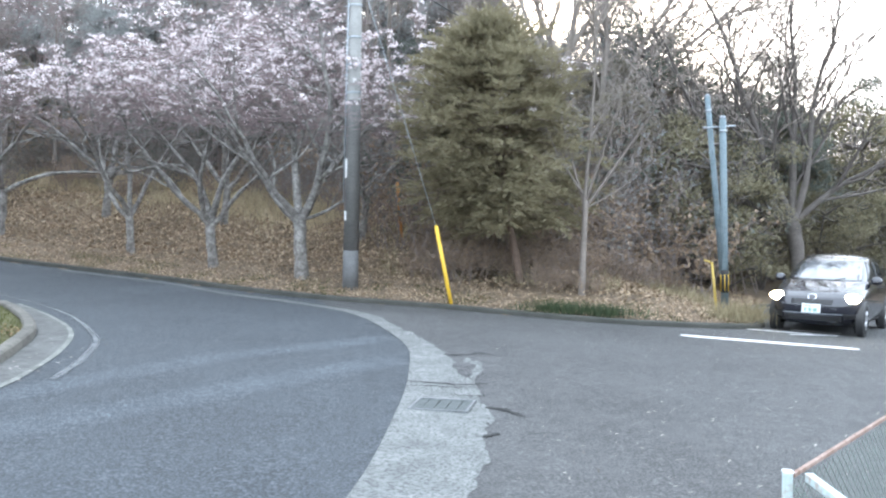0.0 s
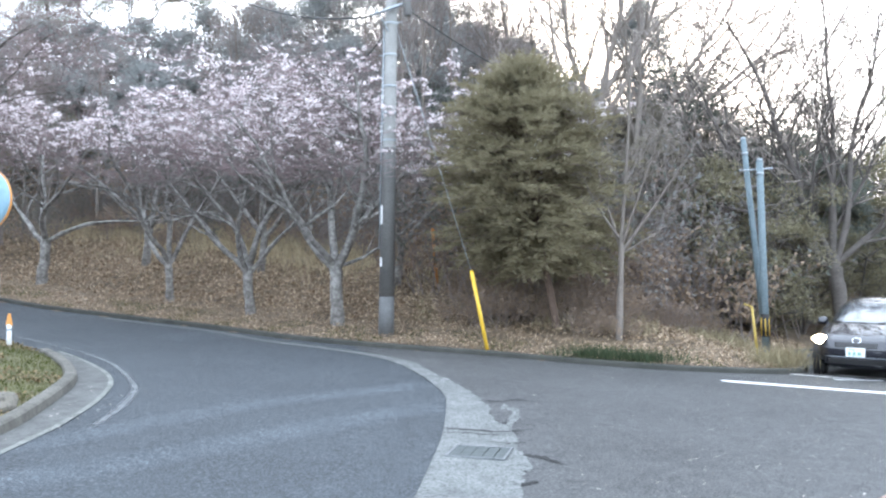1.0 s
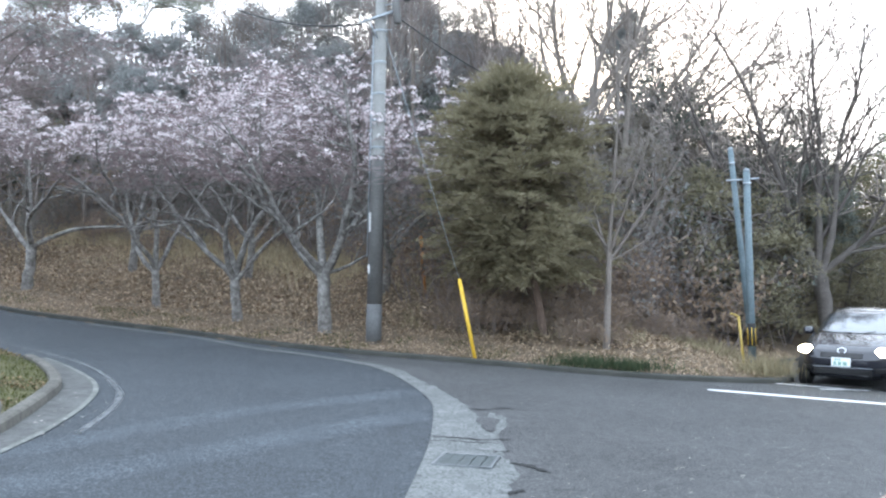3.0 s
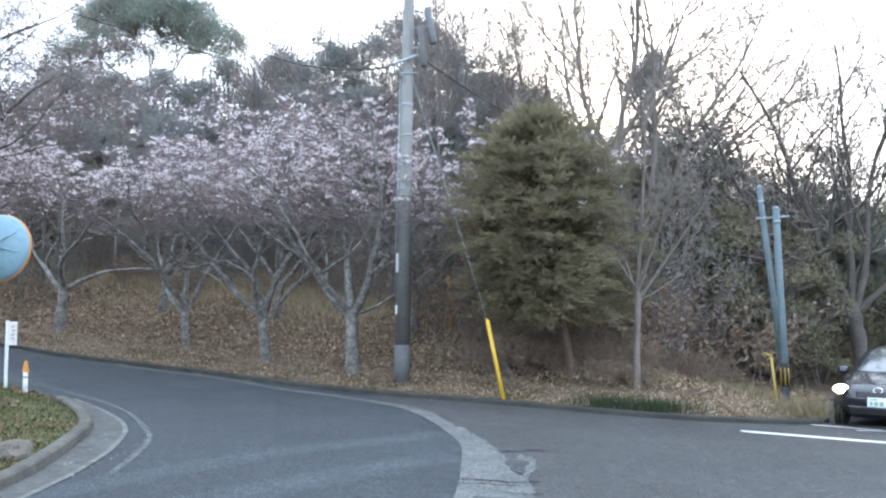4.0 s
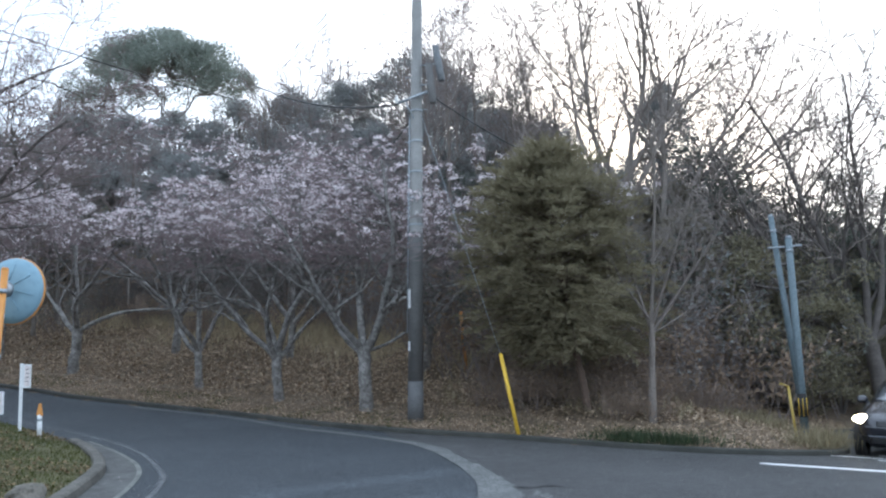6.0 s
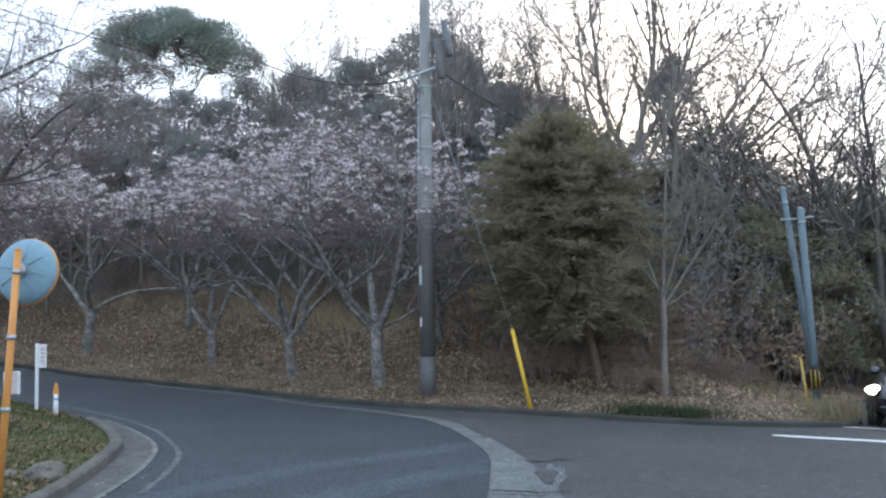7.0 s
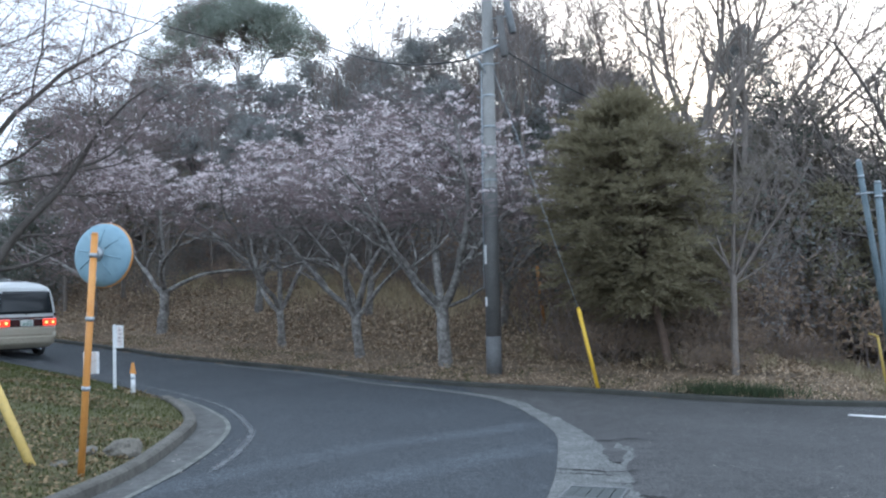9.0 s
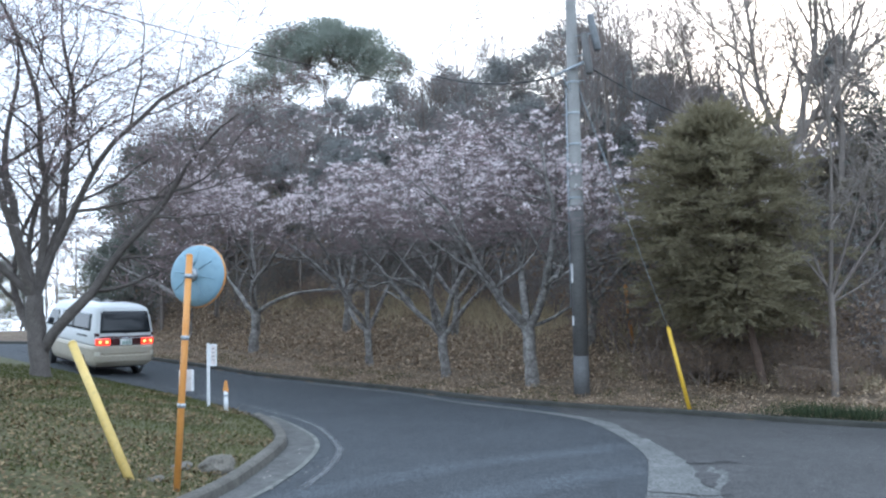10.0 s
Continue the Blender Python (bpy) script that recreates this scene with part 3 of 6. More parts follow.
# grate in the gutter
grate = empty("drain_grate", pose(0.02, 9.07, RZ(0.02, 9.07) + 0.012, 0, 0, -11), "grey iron drain grate set in the concrete gutter", "drain grate")
for sx, sy, w_, h_ in ((0, 0.26, 0.6, 0.03), (0, -0.26, 0.6, 0.03), (-0.285, 0, 0.025, 0.5), (0.285, 0, 0.025, 0.5)):
    box("frame", (w_, h_, 0.02), (sx, sy, 0.004), M_IRON, grate, bevel=0.003)
for k in range(5):
    box("panel", (0.105, 0.48, 0.012), (-0.232 + k * 0.116, 0, 0.002), mat("grate_panel", (0.05, 0.06, 0.06), (0.085, 0.098, 0.098), 8, 60, 0.6, 0.5, metal=0.2) if k == 0 else bpy.data.materials["grate_panel"], grate, bevel=0.002)

# grassed corner's turf
isle_in = offset([p for p in isle_line if p[0] > -26 and p[1] > -6], -0.18)
drape("turf", isle_in + [(-26, -6)], M_TURF, 0.03, "grassy turf of the road corner, strewn with leaves", "turf", 0.75, z=H, thick=0.2)


# ---- poles and roadside things ----
def utility_pole():
    bx, by = -2.04, 20.1
    g = H(bx, by) - 0.1
    e = empty("utility_pole", pose(bx, by, g), "tall grey concrete utility pole with a dark sleeve at its foot", "utility pole")
    lean = Vector((0.012, 0.0, 1.0))
    at = lambda h: Vector((lean.x * h, 0, h))
    tube("shaft", [at(0), at(0.6), at(6.2), at(9.4), at(13.5)], [0.175, 0.17, 0.135, 0.115, 0.095], M_POLE, e, sides=20)
    tube("sleeve", [at(0.95), at(3.6), at(4.25)], [0.172, 0.158, 0.153], M_POLE_DARK, e, "dark rubber sleeve", 20)
    tube("sleeve_foot", [at(0.02), at(0.5), at(0.953)], [0.179, 0.175, 0.1715], M_POLE_FOOT, e, "weathered lower end of the sleeve", 20)
    for h in (4.4, 5.0, 5.6, 6.3, 7.0):
        r = 0.16 - 0.006 * (h - 4)
        tube("band", [at(h), at(h + 0.04)], [r, r], M_STEEL, e, "steel band", 18)
    for h, hh in ((2.55, 0.42), (1.62, 0.2)):
        box("plate", (0.07, 0.012, hh), (at(h).x - 0.13, -0.1, h + hh / 2), M_WHITE, e, "white number strip", Matrix.Rotation(radians(-50), 3, "Z"))
    tube("conduit", [at(2.0) + Vector((-0.19, -0.02, 0)), at(6.9) + Vector((-0.155, -0.02, 0))], 0.016, M_STEEL, e, "thin grey conduit", 8)
    # arm with its lines
    o = Vector((bx, by, g))
    a0, a1 = Vector((-2.38, 19.9, 7.34)) - o, Vector((-1.6, 19.9, 7.62)) - o
    tube("arm", [a0, a1], 0.035, M_STEEL, e, "galvanised cross arm", 8)
    tube("brace", [Vector((-2.0, 19.97, 7.0)) - o, Vector((-2.2, 19.9, 7.4)) - o], 0.015, M_STEEL, e, sides=6)
    for p, q, m_ in ((Vector((-1.56, 19.87, 7.31)), Vector((-1.65, 19.87, 8.23)), M_POLE_DARK), (Vector((-1.36, 19.9, 7.83)), Vector((-1.5, 19.9, 8.65)), M_IRON)):
        tube("cable_guard", [p - o, p.lerp(q, 0.04) - o, q - o], [0.07, 0.085, 0.08], m_, e, "dark tubular cable guard", 12)
        tube("guard_clip", [(p + q) / 2 - o, Vector((-1.92, 20.05, (p.z + q.z) / 2)) - o], 0.014, M_STEEL, e, sides=6)
    for p in (a0, a1):
        tube("insulator", [p, p + Vector((0, 0, 0.16))], [0.045, 0.03], M_WHITE, e, sides=10)
    # step bolts
    for k in range(6):
        h = 4.8 + k * 0.75
        s = 1 if k % 2 else -1
        tube("step_bolt", [at(h), at(h) + Vector((0.26 * s, -0.02, 0))], 0.01, M_STEEL, e, sides=6)
    return e, at


POLE, pole_at = utility_pole()
P0 = POLE.matrix_world.translation


def cable(name, a, b, sag, r, label, n=16):
    pts = []
    for i in range(n + 1):
        t = i / n
        p = a.lerp(b, t)
        p.z -= sag * 4 * t * (1 - t)
        pts.append(p)
    ob = tube(name, pts, r, M_CABLE, None, "", 6)
    return tagged(ob, label, "cable", "overhead cables")


cable("overhead_cable", Vector((-2.38, 19.9, 7.32)), Vector((-6.96, 24.5, 9.24)), 0.3, 0.017, "thick black sagging overhead cable from the pole arm")
cable("overhead_cable", Vector((-1.5, 19.9, 7.42)), Vector((3.2, 27.0, 6.55)), 0.25, 0.015, "black overhead cable running down behind the conifer")
cable("overhead_cable", Vector((-14.8, 12.5, 9.5)), Vector((-11.3, 38.4, 12.6)), 0.3, 0.02, "thin black overhead cable high over the road")
cable("overhead_cable", P0 + Vector((0.1, 0, 7.0)), Vector((-5.4, 26, 5.6)), 0.2, 0.012, "thin dark wire running into the cherry trees")
for k in range(2):
    cable("overhead_cable", Vector((-3.0 + 0.3 * k, 22, 11.9)), Vector((-14 + 0.4 * k, 50, 17.0)), 0.3, 0.014, "thin high wire crossing the pale sky")


def guyed_guard(name, base, lean, length, r, label, wire_to=None, skin=M_YELLOW, wire_r=0.0065):
    g = H(base[0], base[1]) - 0.08
    e = empty(name, pose(base[0], base[1], g), label, "guy wire guard")
    d = Vector(lean).normalized()
    tube("guard", [d * 0, d * length * 0.5, d * length], [r, r, r * 0.97], skin, e, sides=14)
    tube("cap", [d * length, d * (length + 0.03)], [r * 1.06, r * 0.7], skin, e, sides=14)
    if wire_to is not None:
        tube("wire", [d * (length - 0.02), Vector(wire_to) - Vector((base[0], base[1], g))], wire_r, M_STEEL, e, "grey steel guy wire", 6)
    return e


guyed_guard("guy_guard", (0.21, 18.45), (-0.36, 0.06, 1.75), 1.72, 0.04, "yellow plastic guard on a steel guy wire beside the kerb", P0 + pole_at(7.1) + Vector((0.05, 0, 0)))
guyed_guard("guy_guard", (-5.74, 8.83), (-1.02, 0.25, 1.72), 1.86, 0.05, "faded yellow plastic guy guard leaning over the turf", None, M_YELLOW_FADED)
small_guard = guyed_guard("guy_guard", (5.78, 19.0), (-0.13, 0.0, 1.1), 1.12, 0.027, "thin yellow guy guard with a hooked top beside twin poles, coloured as in shade", skin=M_YELLOW_SHADED)
tube("hook", [Vector((-0.13, 0, 1.11)), Vector((-0.2, 0, 1.16)), Vector((-0.3, 0, 1.18))], 0.018, M_YELLOW_SHADED, small_guard, sides=8)


# ---- trees ----
def grow(out, rng, p, d, L, r, level, spec):
    """A branch and its children. out[level] collects (points, radii)."""
    sp = spec[level]
    n = sp["seg"]
    pts, rad = [p.copy()], [r]
    q, d = p.copy(), d.normalized()
    for i in range(n):
        d = (d + rvec(rng) * sp["wob"] + Vector((0, 0, sp["trop"]))).normalized()
        q = q + d * (L / n)
        pts.append(q.copy())
        rad.append(max(r * (1 - (i + 1) / n * sp["taper"]), sp.get("fine", 0.0035)))
    out[level].append((pts, rad))
    if level + 1 >= len(spec):
        return
    nx_ = spec[level + 1]
    k = nx_["n"]
    for c in range(k):
        t = nx_["from"] + (1 - nx_["from"]) * (c + rng.random()) / k
        f = t * n
        i = min(int(f), n - 1)
        b = pts[i].lerp(pts[i + 1], f - i)
        dd = (pts[i + 1] - pts[i]).normalized()
        side = rvec(rng)
        side = (side - dd * side.dot(dd)).normalized()
        side = (side + Vector((0, 0, nx_.get("up", 0)))).normalized()
        a = radians(nx_["ang"] + rng.uniform(-15, 15))
        nd = dd * math.cos(a) + side * math.sin(a)
        nd.z *= nx_.get("flat", 1.0)
        grow(out, rng, b, nd, L * nx_["len"] * rng.uniform(0.65, 1.15) * (1.15 - 0.5 * t), max(rad[i] * nx_["rad"], 1.3 * nx_.get("fine", 0.003)), level + 1, spec)


def branches(e, out, mats, names, sides, levels):
    obs = []
    for nm, m, s, lv in zip(names, mats, sides, levels):
        T = Tubes()
        for level in lv:
            for pts, rad in out[level]:
                T.add(pts, rad, s if level == lv[0] else max(3, s - 2))
        if T.v:
            obs.append(tagged(T.ob(nm, m, e), kind="stuff" if nm != "trunk" else ""))
    return obs


CH = [dict(seg=9, wob=0.26, trop=0.02, taper=0.75),
      dict(n=8, **{"from": 0.22}, len=0.62, rad=0.55, ang=46, seg=7, wob=0.25, trop=0.0, taper=0.78, up=0.05, flat=0.75),
      dict(n=9, **{"from": 0.2}, len=0.5, rad=0.5, ang=50, seg=4, wob=0.2, trop=0.0, taper=0.75, flat=0.3, fine=0.0075),
      dict(n=9, **{"from": 0.1}, len=0.6, rad=0.6, ang=42, seg=2, wob=0.2, trop=0.0, taper=0.6, flat=0.3, fine=0.0055)]


OLD = [dict(seg=9, wob=0.17, trop=0.05, taper=0.75),
       dict(n=9, **{"from": 0.25}, len=0.55, rad=0.55, ang=42, seg=7, wob=0.2, trop=0.03, taper=0.8, up=0.1),
       dict(n=12, **{"from": 0.15}, len=0.5, rad=0.5, ang=45, seg=5, wob=0.2, trop=0.02, taper=0.8),
       dict(n=11, **{"from": 0.1}, len=0.5, rad=0.5, ang=42, seg=2, wob=0.22, trop=0.0, taper=0.7, fine=0.005)]


def cherry(base, seed, trunk, limbs, trunk_r, label, blossoms=1500, petals=0.05, bark=None, reach=1.15, low=3.7, name="cherry_tree", puffs=0.2, spec=None, twig=None, group="cherry trees on the bank"):
    rng = random.Random(seed)
    g = H(*base) - 0.12
    e = empty(name, pose(base[0], base[1], g), label, "tree", group)
    T = Tubes()
    top = Vector(trunk)
    tp = [Vector((0, 0, -0.05)), Vector((0, 0, 0.12))] + [top * t + rvec(rng) * trunk_r * 0.14 for t in (0.22, 0.36, 0.5, 0.64, 0.78, 0.9)] + [top]
    T.add(tp, [trunk_r * 1.4, trunk_r * 1.18] + [trunk_r * k for k in (1.04, 0.98, 0.95, 0.95, 0.98, 1.0)] + [trunk_r * 0.9], 14, False, 0.22)
    out = [[], [], [], []]
    for lx, ly, lz, L, r, *start in limbs:
        b = top * start[0] if start else top * rng.uniform(0.8 if len(limbs) > 5 and not blossoms else 0.86, 0.99)
        grow(out, rng, b, Vector((lx, ly, lz)), L * reach, r * 0.8, 0, spec or (CH if bark is None else OLD))
    if blossoms:
        for lv, cut in ((1, min(2.4, low - 0.8)), (2, low - 0.4), (3, low - 0.2)):
            out[lv] = [b for b in out[lv] if b[0][-1].z > cut + rng.uniform(-0.2, 0.3)]
    for pts, rad in out[0]:
        T.add(pts, rad, 9, False, 0.18)
    T.ob("trunk", bark or M_BARK_PALE, e)
    branches(e, out, (bark or M_BARK_PALE, twig or (M_TWIG if bark else M_TWIG_CHERRY)), ("branchwork", "twigwork"), (5, 3), ((1, 2), (3,)))
    F = Flecks()
    src = out[3] + out[2]
    for _ in range(blossoms):
        pts, rad = src[rng.randrange(len(src))]
        i = rng.randrange(1, len(pts))
        c = pts[i - 1].lerp(pts[i], rng.random())
        if c.z < low + rng.uniform(0, 1.0) or rng.random() < 0.16 * (c.z - low - 1.2):
            continue
        big = rng.random() < puffs
        k = rng.randint(9, 18) if big else rng.randint(1, 3)
        w_ = rng.uniform(0.09, 0.17) if big else 0.035
        for _ in range(k):
            d = rvec(rng)
            v = rvec(rng)
            F.add(c + Vector((v.x, v.y, v.z * 0.3)) * w_ * rng.random(), d, d.orthogonal().normalized(), petals * rng.uniform(0.7, 1.4), petals * 0.9)
    if F.v:
        F.ob("blossom", M_BLOSSOM, e, "pale pink open blossom")
    return e


LB = "grey-barked cherry tree in sparse pink blossom on the leafy bank"
cherry((-3.33, 21.44), 4, (-0.06, 0, 1.6), [(-0.75, 0.1, 0.75, 3.6, 0.12), (-0.25, 0.3, 1, 4.2, 0.13), (0.55, 0.0, 1, 4.2, 0.14), (0.95, -0.3, 0.4, 2.2, 0.06), (-0.4, -0.6, 0.9, 4.0, 0.1), (0.2, 0.7, 0.9, 4.0, 0.11)], 0.155, LB, 1900, 0.048, puffs=0.24)
cherry((-5.86, 23.23), 7, (-0.1, 0, 1.25), [(-0.8, 0.0, 0.6, 3.4, 0.1), (0.05, 0.1, 1, 4.6, 0.12), (0.5, -0.3, 0.9, 3.8, 0.08), (-0.2, 0.6, 0.9, 4.0, 0.1), (-0.3, -0.5, 0.9, 4.2, 0.09)], 0.125, LB, 1900, 0.048, puffs=0.24)
cherry((-8.6, 25.09), 12, (-0.05, 0, 1.15), [(-0.85, 0.0, 0.6, 3.6, 0.09), (0.05, 0.1, 1, 4.4, 0.1), (0.4, 0.5, 0.9, 4.0, 0.09), (-0.2, -0.6, 0.9, 4.2, 0.09)], 0.105, LB, 1900, 0.048, puffs=0.24)
cherry((-13.2, 27.0), 19, (0.12, 0, 1.5), [(-0.8, 0.1, 0.8, 4.0, 0.11), (0.0, 0.2, 1, 4.5, 0.12), (0.75, 0.0, 0.7, 3.6, 0.1), (0.3, -0.6, 0.9, 4.0, 0.1)], 0.155, LB, 1900, 0.048, puffs=0.24)
cherry((-16.5, 28.6), 23, (0.1, 0, 1.4), [(-0.7, 0.1, 0.8, 4.0, 0.11), (0.1, 0.2, 1, 4.5, 0.12), (0.65, 0.0, 0.7, 3.6, 0.1), (0.2, -0.6, 0.9, 4.0, 0.1)], 0.145, LB, 1900, 0.048, puffs=0.24)
cherry((-10.6, 28.6), 29, (0.1, 0, 1.4), [(-0.6, 0.1, 0.8, 4.0, 0.1), (0.1, 0.2, 1, 4.8, 0.11), (0.65, 0.0, 0.7, 3.8, 0.1), (0.0, -0.6, 0.9, 4.0, 0.1)], 0.125, LB, 1900, 0.048, puffs=0.24)
cherry((-6.6, 27.4), 31, (0.1, 0, 1.3), [(-0.6, 0.1, 0.8, 4.0, 0.1), (0.1, 0.2, 1, 4.8, 0.11), (0.65, 0.0, 0.7, 3.8, 0.1), (0.0, -0.6, 0.9, 4.0, 0.1)], 0.11, LB, 1900, 0.048, puffs=0.24)
cherry((-2.2, 24.4), 37, (0.15, 0, 1.3), [(-0.5, 0.1, 0.9, 4.0, 0.09), (0.7, -0.2, 1, 4.4, 0.1), (0.5, 0.3, 0.9, 3.6, 0.08), (0.0, -0.6, 0.9, 3.6, 0.08), (0.75, -0.62, 0.5, 3.0, 0.07)], 0.105, LB, 2600, 0.05, low=2.7, puffs=0.36)
OLD_CHERRY = [dict(seg=12, wob=0.22, trop=0.015, taper=0.93),
              dict(n=9, **{"from": 0.2}, len=0.5, rad=0.5, ang=50, seg=7, wob=0.24, trop=0.02, taper=0.8, up=0.15),
              dict(n=11, **{"from": 0.15}, len=0.52, rad=0.5, ang=50, seg=4, wob=0.22, trop=0.0, taper=0.75, flat=0.7, fine=0.0055),
              dict(n=11, **{"from": 0.08}, len=0.66, rad=0.6, ang=48, seg=2, wob=0.24, trop=0.0, taper=0.55, flat=0.6, fine=0.0045)]
cherry((-13.4, 17.1), 41, (-0.15, 0, 1.9), [(0.95, 0.05, 1.0, 5.0, 0.17, 0.3), (-0.95, 0.1, 0.6, 3.6, 0.14, 0.55), (-0.4, 0.1, 1, 4.8, 0.16, 0.97), (0.15, 0.35, 1, 5.2, 0.15, 0.98), (-0.12, 0.1, 1, 5.6, 0.13, 0.97), (0.42, 0.1, 1, 5.6, 0.13, 0.97), (-0.62, -0.1, 1, 5.0, 0.12, 0.95), (-0.85, 0.2, 0.95, 4.6, 0.11, 0.9), (0.05, -0.4, 1, 5.4, 0.12, 0.95)], 0.2,
       "old dark-barked cherry tree with fine twigs on the grassed corner", 6000, 0.036, M_BARK_DARK, 1.42, 2.0, puffs=0.02, spec=OLD_CHERRY, twig=M_TWIG_CHERRY)

BARE = [dict(seg=9, wob=0.05, trop=0.02, taper=0.85),
        dict(n=13, **{"from": 0.3}, len=0.42, rad=0.5, ang=42, seg=5, wob=0.16, trop=0.08, taper=0.8, up=0.2),
        dict(n=7, **{"from": 0.2}, len=0.5, rad=0.5, ang=40, seg=4, wob=0.2, trop=0.05, taper=0.8),
        dict(n=5, **{"from": 0.15}, len=0.6, rad=0.55, ang=40, seg=2, wob=0.22, trop=0.05, taper=0.7, fine=0.009)]


def bare_tree(name, base, seed, height, r, lean, label, mats=(M_BARK, M_TWIG), spec=BARE, cat="tree", group="bare trees of the wood", trunks=1):
    rng = random.Random(seed)
    e = empty(name, pose(base[0], base[1], H(*base) - 0.15), label, cat, group)
    out = [[], [], [], []]
    for k in range(trunks):
        ln = Vector(lean) if k == 0 else Vector((rng.uniform(-0.4, 0.4), rng.uniform(-0.3, 0.3), 1))
        grow(out, rng, Vector((0, 0, 0)), ln, height * (1 if k == 0 else rng.uniform(0.7, 1)), r * (1 if k == 0 else 0.8), 0, spec)
    branches(e, out, (mats[0], mats[0], mats[1]), ("trunk", "branchwork", "twigwork"), (8, 5, 3), ((0,), (1,), (2, 3)))
    return e


def leaf_cloud(F, rng, c, rad, n, size, droop=0.0):
    for _ in range(n):
        v = rvec(rng)
        p = c + Vector((v.x * rad[0], v.y * rad[1], v.z * rad[2])) * (rng.random() ** 0.4)
        d = (rvec(rng) + Vector((v.x, v.y, v.z * 0.5 - droop))).normalized()
        s = d.orthogonal().normalized()
        F.add(p, d, (s + d.cross(s) * rng.uniform(-1, 1)).normalized(), size * rng.uniform(0.7, 1.4), size * rng.uniform(0.35, 0.6))


def evergreen(name, base, seed, height, spread, label, leaf=M_LEAF_DARK, clear=0.35, n=34, per=110, size=0.16, flat=0.6, stems=3, group="evergreens of the wood", wood=M_BARK_DARK):
    rng = random.Random(seed)
    e = empty(name, pose(base[0], base[1], H(*base) - 0.15), label, "tree", group)
    T = Tubes()
    F = Flecks(True)
    ends = []
    for k in range(stems):
        a = rng.uniform(0, 6.28)
        d = Vector((math.cos(a) * 0.25, math.sin(a) * 0.25, 1))
        q = Vector((0, 0, 0))
        pts, rad = [q.copy()], [0.028 * height / stems ** 0.5]
        for i in range(7):
            d = (d + rvec(rng) * 0.16 + Vector((0, 0, 0.1))).normalized()
            q = q + d * height * 0.9 / 7
            pts.append(q.copy())
            rad.append(rad[0] * (1 - 0.85 * (i + 1) / 7))
            if (i + 1) / 7 > clear:
                ends.append(q.copy())
        T.add(pts, rad, 7)
    for k in range(n):
        s = ends[rng.randrange(len(ends))]
        a = rng.uniform(0, 6.28)
        rr = spread * math.sqrt(rng.random())
        tt = (s.z / height - clear) / (1 - clear)
        rr *= math.sqrt(max(0.15, 1 - max(0, tt - 0.35) ** 2 / 0.45))
        c = Vector((s.x * 0.5 + math.cos(a) * rr, s.y * 0.5 + math.sin(a) * rr, s.z + rng.uniform(-0.06, 0.1) * height))
        mid = s.lerp(c, 0.5) + Vector((0, 0, -0.1))
        T.add([s - Vector((0, 0, 0.3)), mid, c], [0.05, 0.03, 0.01], 4)
        b = spread * rng.uniform(0.2, 0.36)
        leaf_cloud(F, rng, c, (b, b, b * flat), per, size)
    T.ob("trunk", wood, e)
    F.ob("crown", leaf, e)
    return e


def conifer():
    """The bushy conifer with drooping olive sprays behind the kerb."""
    rng = random.Random(5)
    bx, by = 1.58, 20.12
    e = empty("conifer_tree", pose(bx, by, H(bx, by) - 0.1), "bushy olive-green conifer with drooping sprays and a leaning trunk", "tree")
    T, F = Tubes(), Flecks()
    lean = Vector((-0.115, 0.02, 1)).normalized()
    top = 5.95
    T.add([lean * (top * i / 8) + Vector((0.02 * math.sin(i * 1.7) + 0.17 * max(0.0, 1 - i / 3), 0, 0)) for i in range(9)], [0.082 * (1 - i / 9.5) + 0.01 for i in range(9)], 8)
    for k in range(430):
        h = 1.4 + (top - 1.4) * rng.random() ** 1.05
        t = (h - 1.4) / (top - 1.4)
        reach = (1.3 + 1.0 * math.sin(min(1, t * 2.4) * 1.57)) * (1 - t ** 2.7) + 0.16
        reach *= rng.uniform(0.5, 1.06)
        a = rng.uniform(0, 6.28)
        o = Vector((math.cos(a), math.sin(a), 0))
        p = lean * h
        tilt = rng.uniform(-0.1, 0.6) + 0.4 * t
        pts = [p]
        for i in range(1, 5):
            s = i / 4
            pts.append(p + o * (reach * s) + Vector((0, 0, reach * (tilt * s - 0.3 * s * s) + rng.uniform(-0.05, 0.05))))
        T.add(pts, [0.018, 0.014, 0.01, 0.007, 0.004], 4)
        for i in (1, 2, 3):
            leaf_cloud(F, rng, pts[i] - Vector((0, 0, 0.08)), (0.24, 0.24, 0.2), 10, 0.085, 0.1)
        for i in range(int(9 + 10 * reach)):
            f = (0.2 + 0.8 * rng.random() ** 0.7) * 4
            j = min(int(f), 3)
            c = pts[j].lerp(pts[j + 1], f - j)
            side = o.cross(Vector((0, 0, 1))) * (1 if i % 2 else -1)
            ax = (o * rng.uniform(0.3, 1.0) + side * rng.uniform(0.1, 1.0) + Vector((0, 0, rng.uniform(-0.45, 0.2) + 0.7 * t))).normalized()
            L_ = rng.uniform(0.22, 0.52)
            for q in range(14):
                u = q / 14
                bp = c + ax * (L_ * u) + Vector((0, 0, -0.15 * L_ * u * u))
                d = (ax + rvec(rng) * 0.5 + Vector((0, 0, 0.4 * t - 0.15))).normalized()
                sd = d.cross(rvec(rng)).normalized()
                F.add(bp, d, sd, rng.uniform(0.08, 0.15), rng.uniform(0.014, 0.028))
    T.ob("trunk", M_BARK_RED, e, "reddish leaning trunk")
    F.ob("crown", M_CONIFER, e)
    return e


conifer()

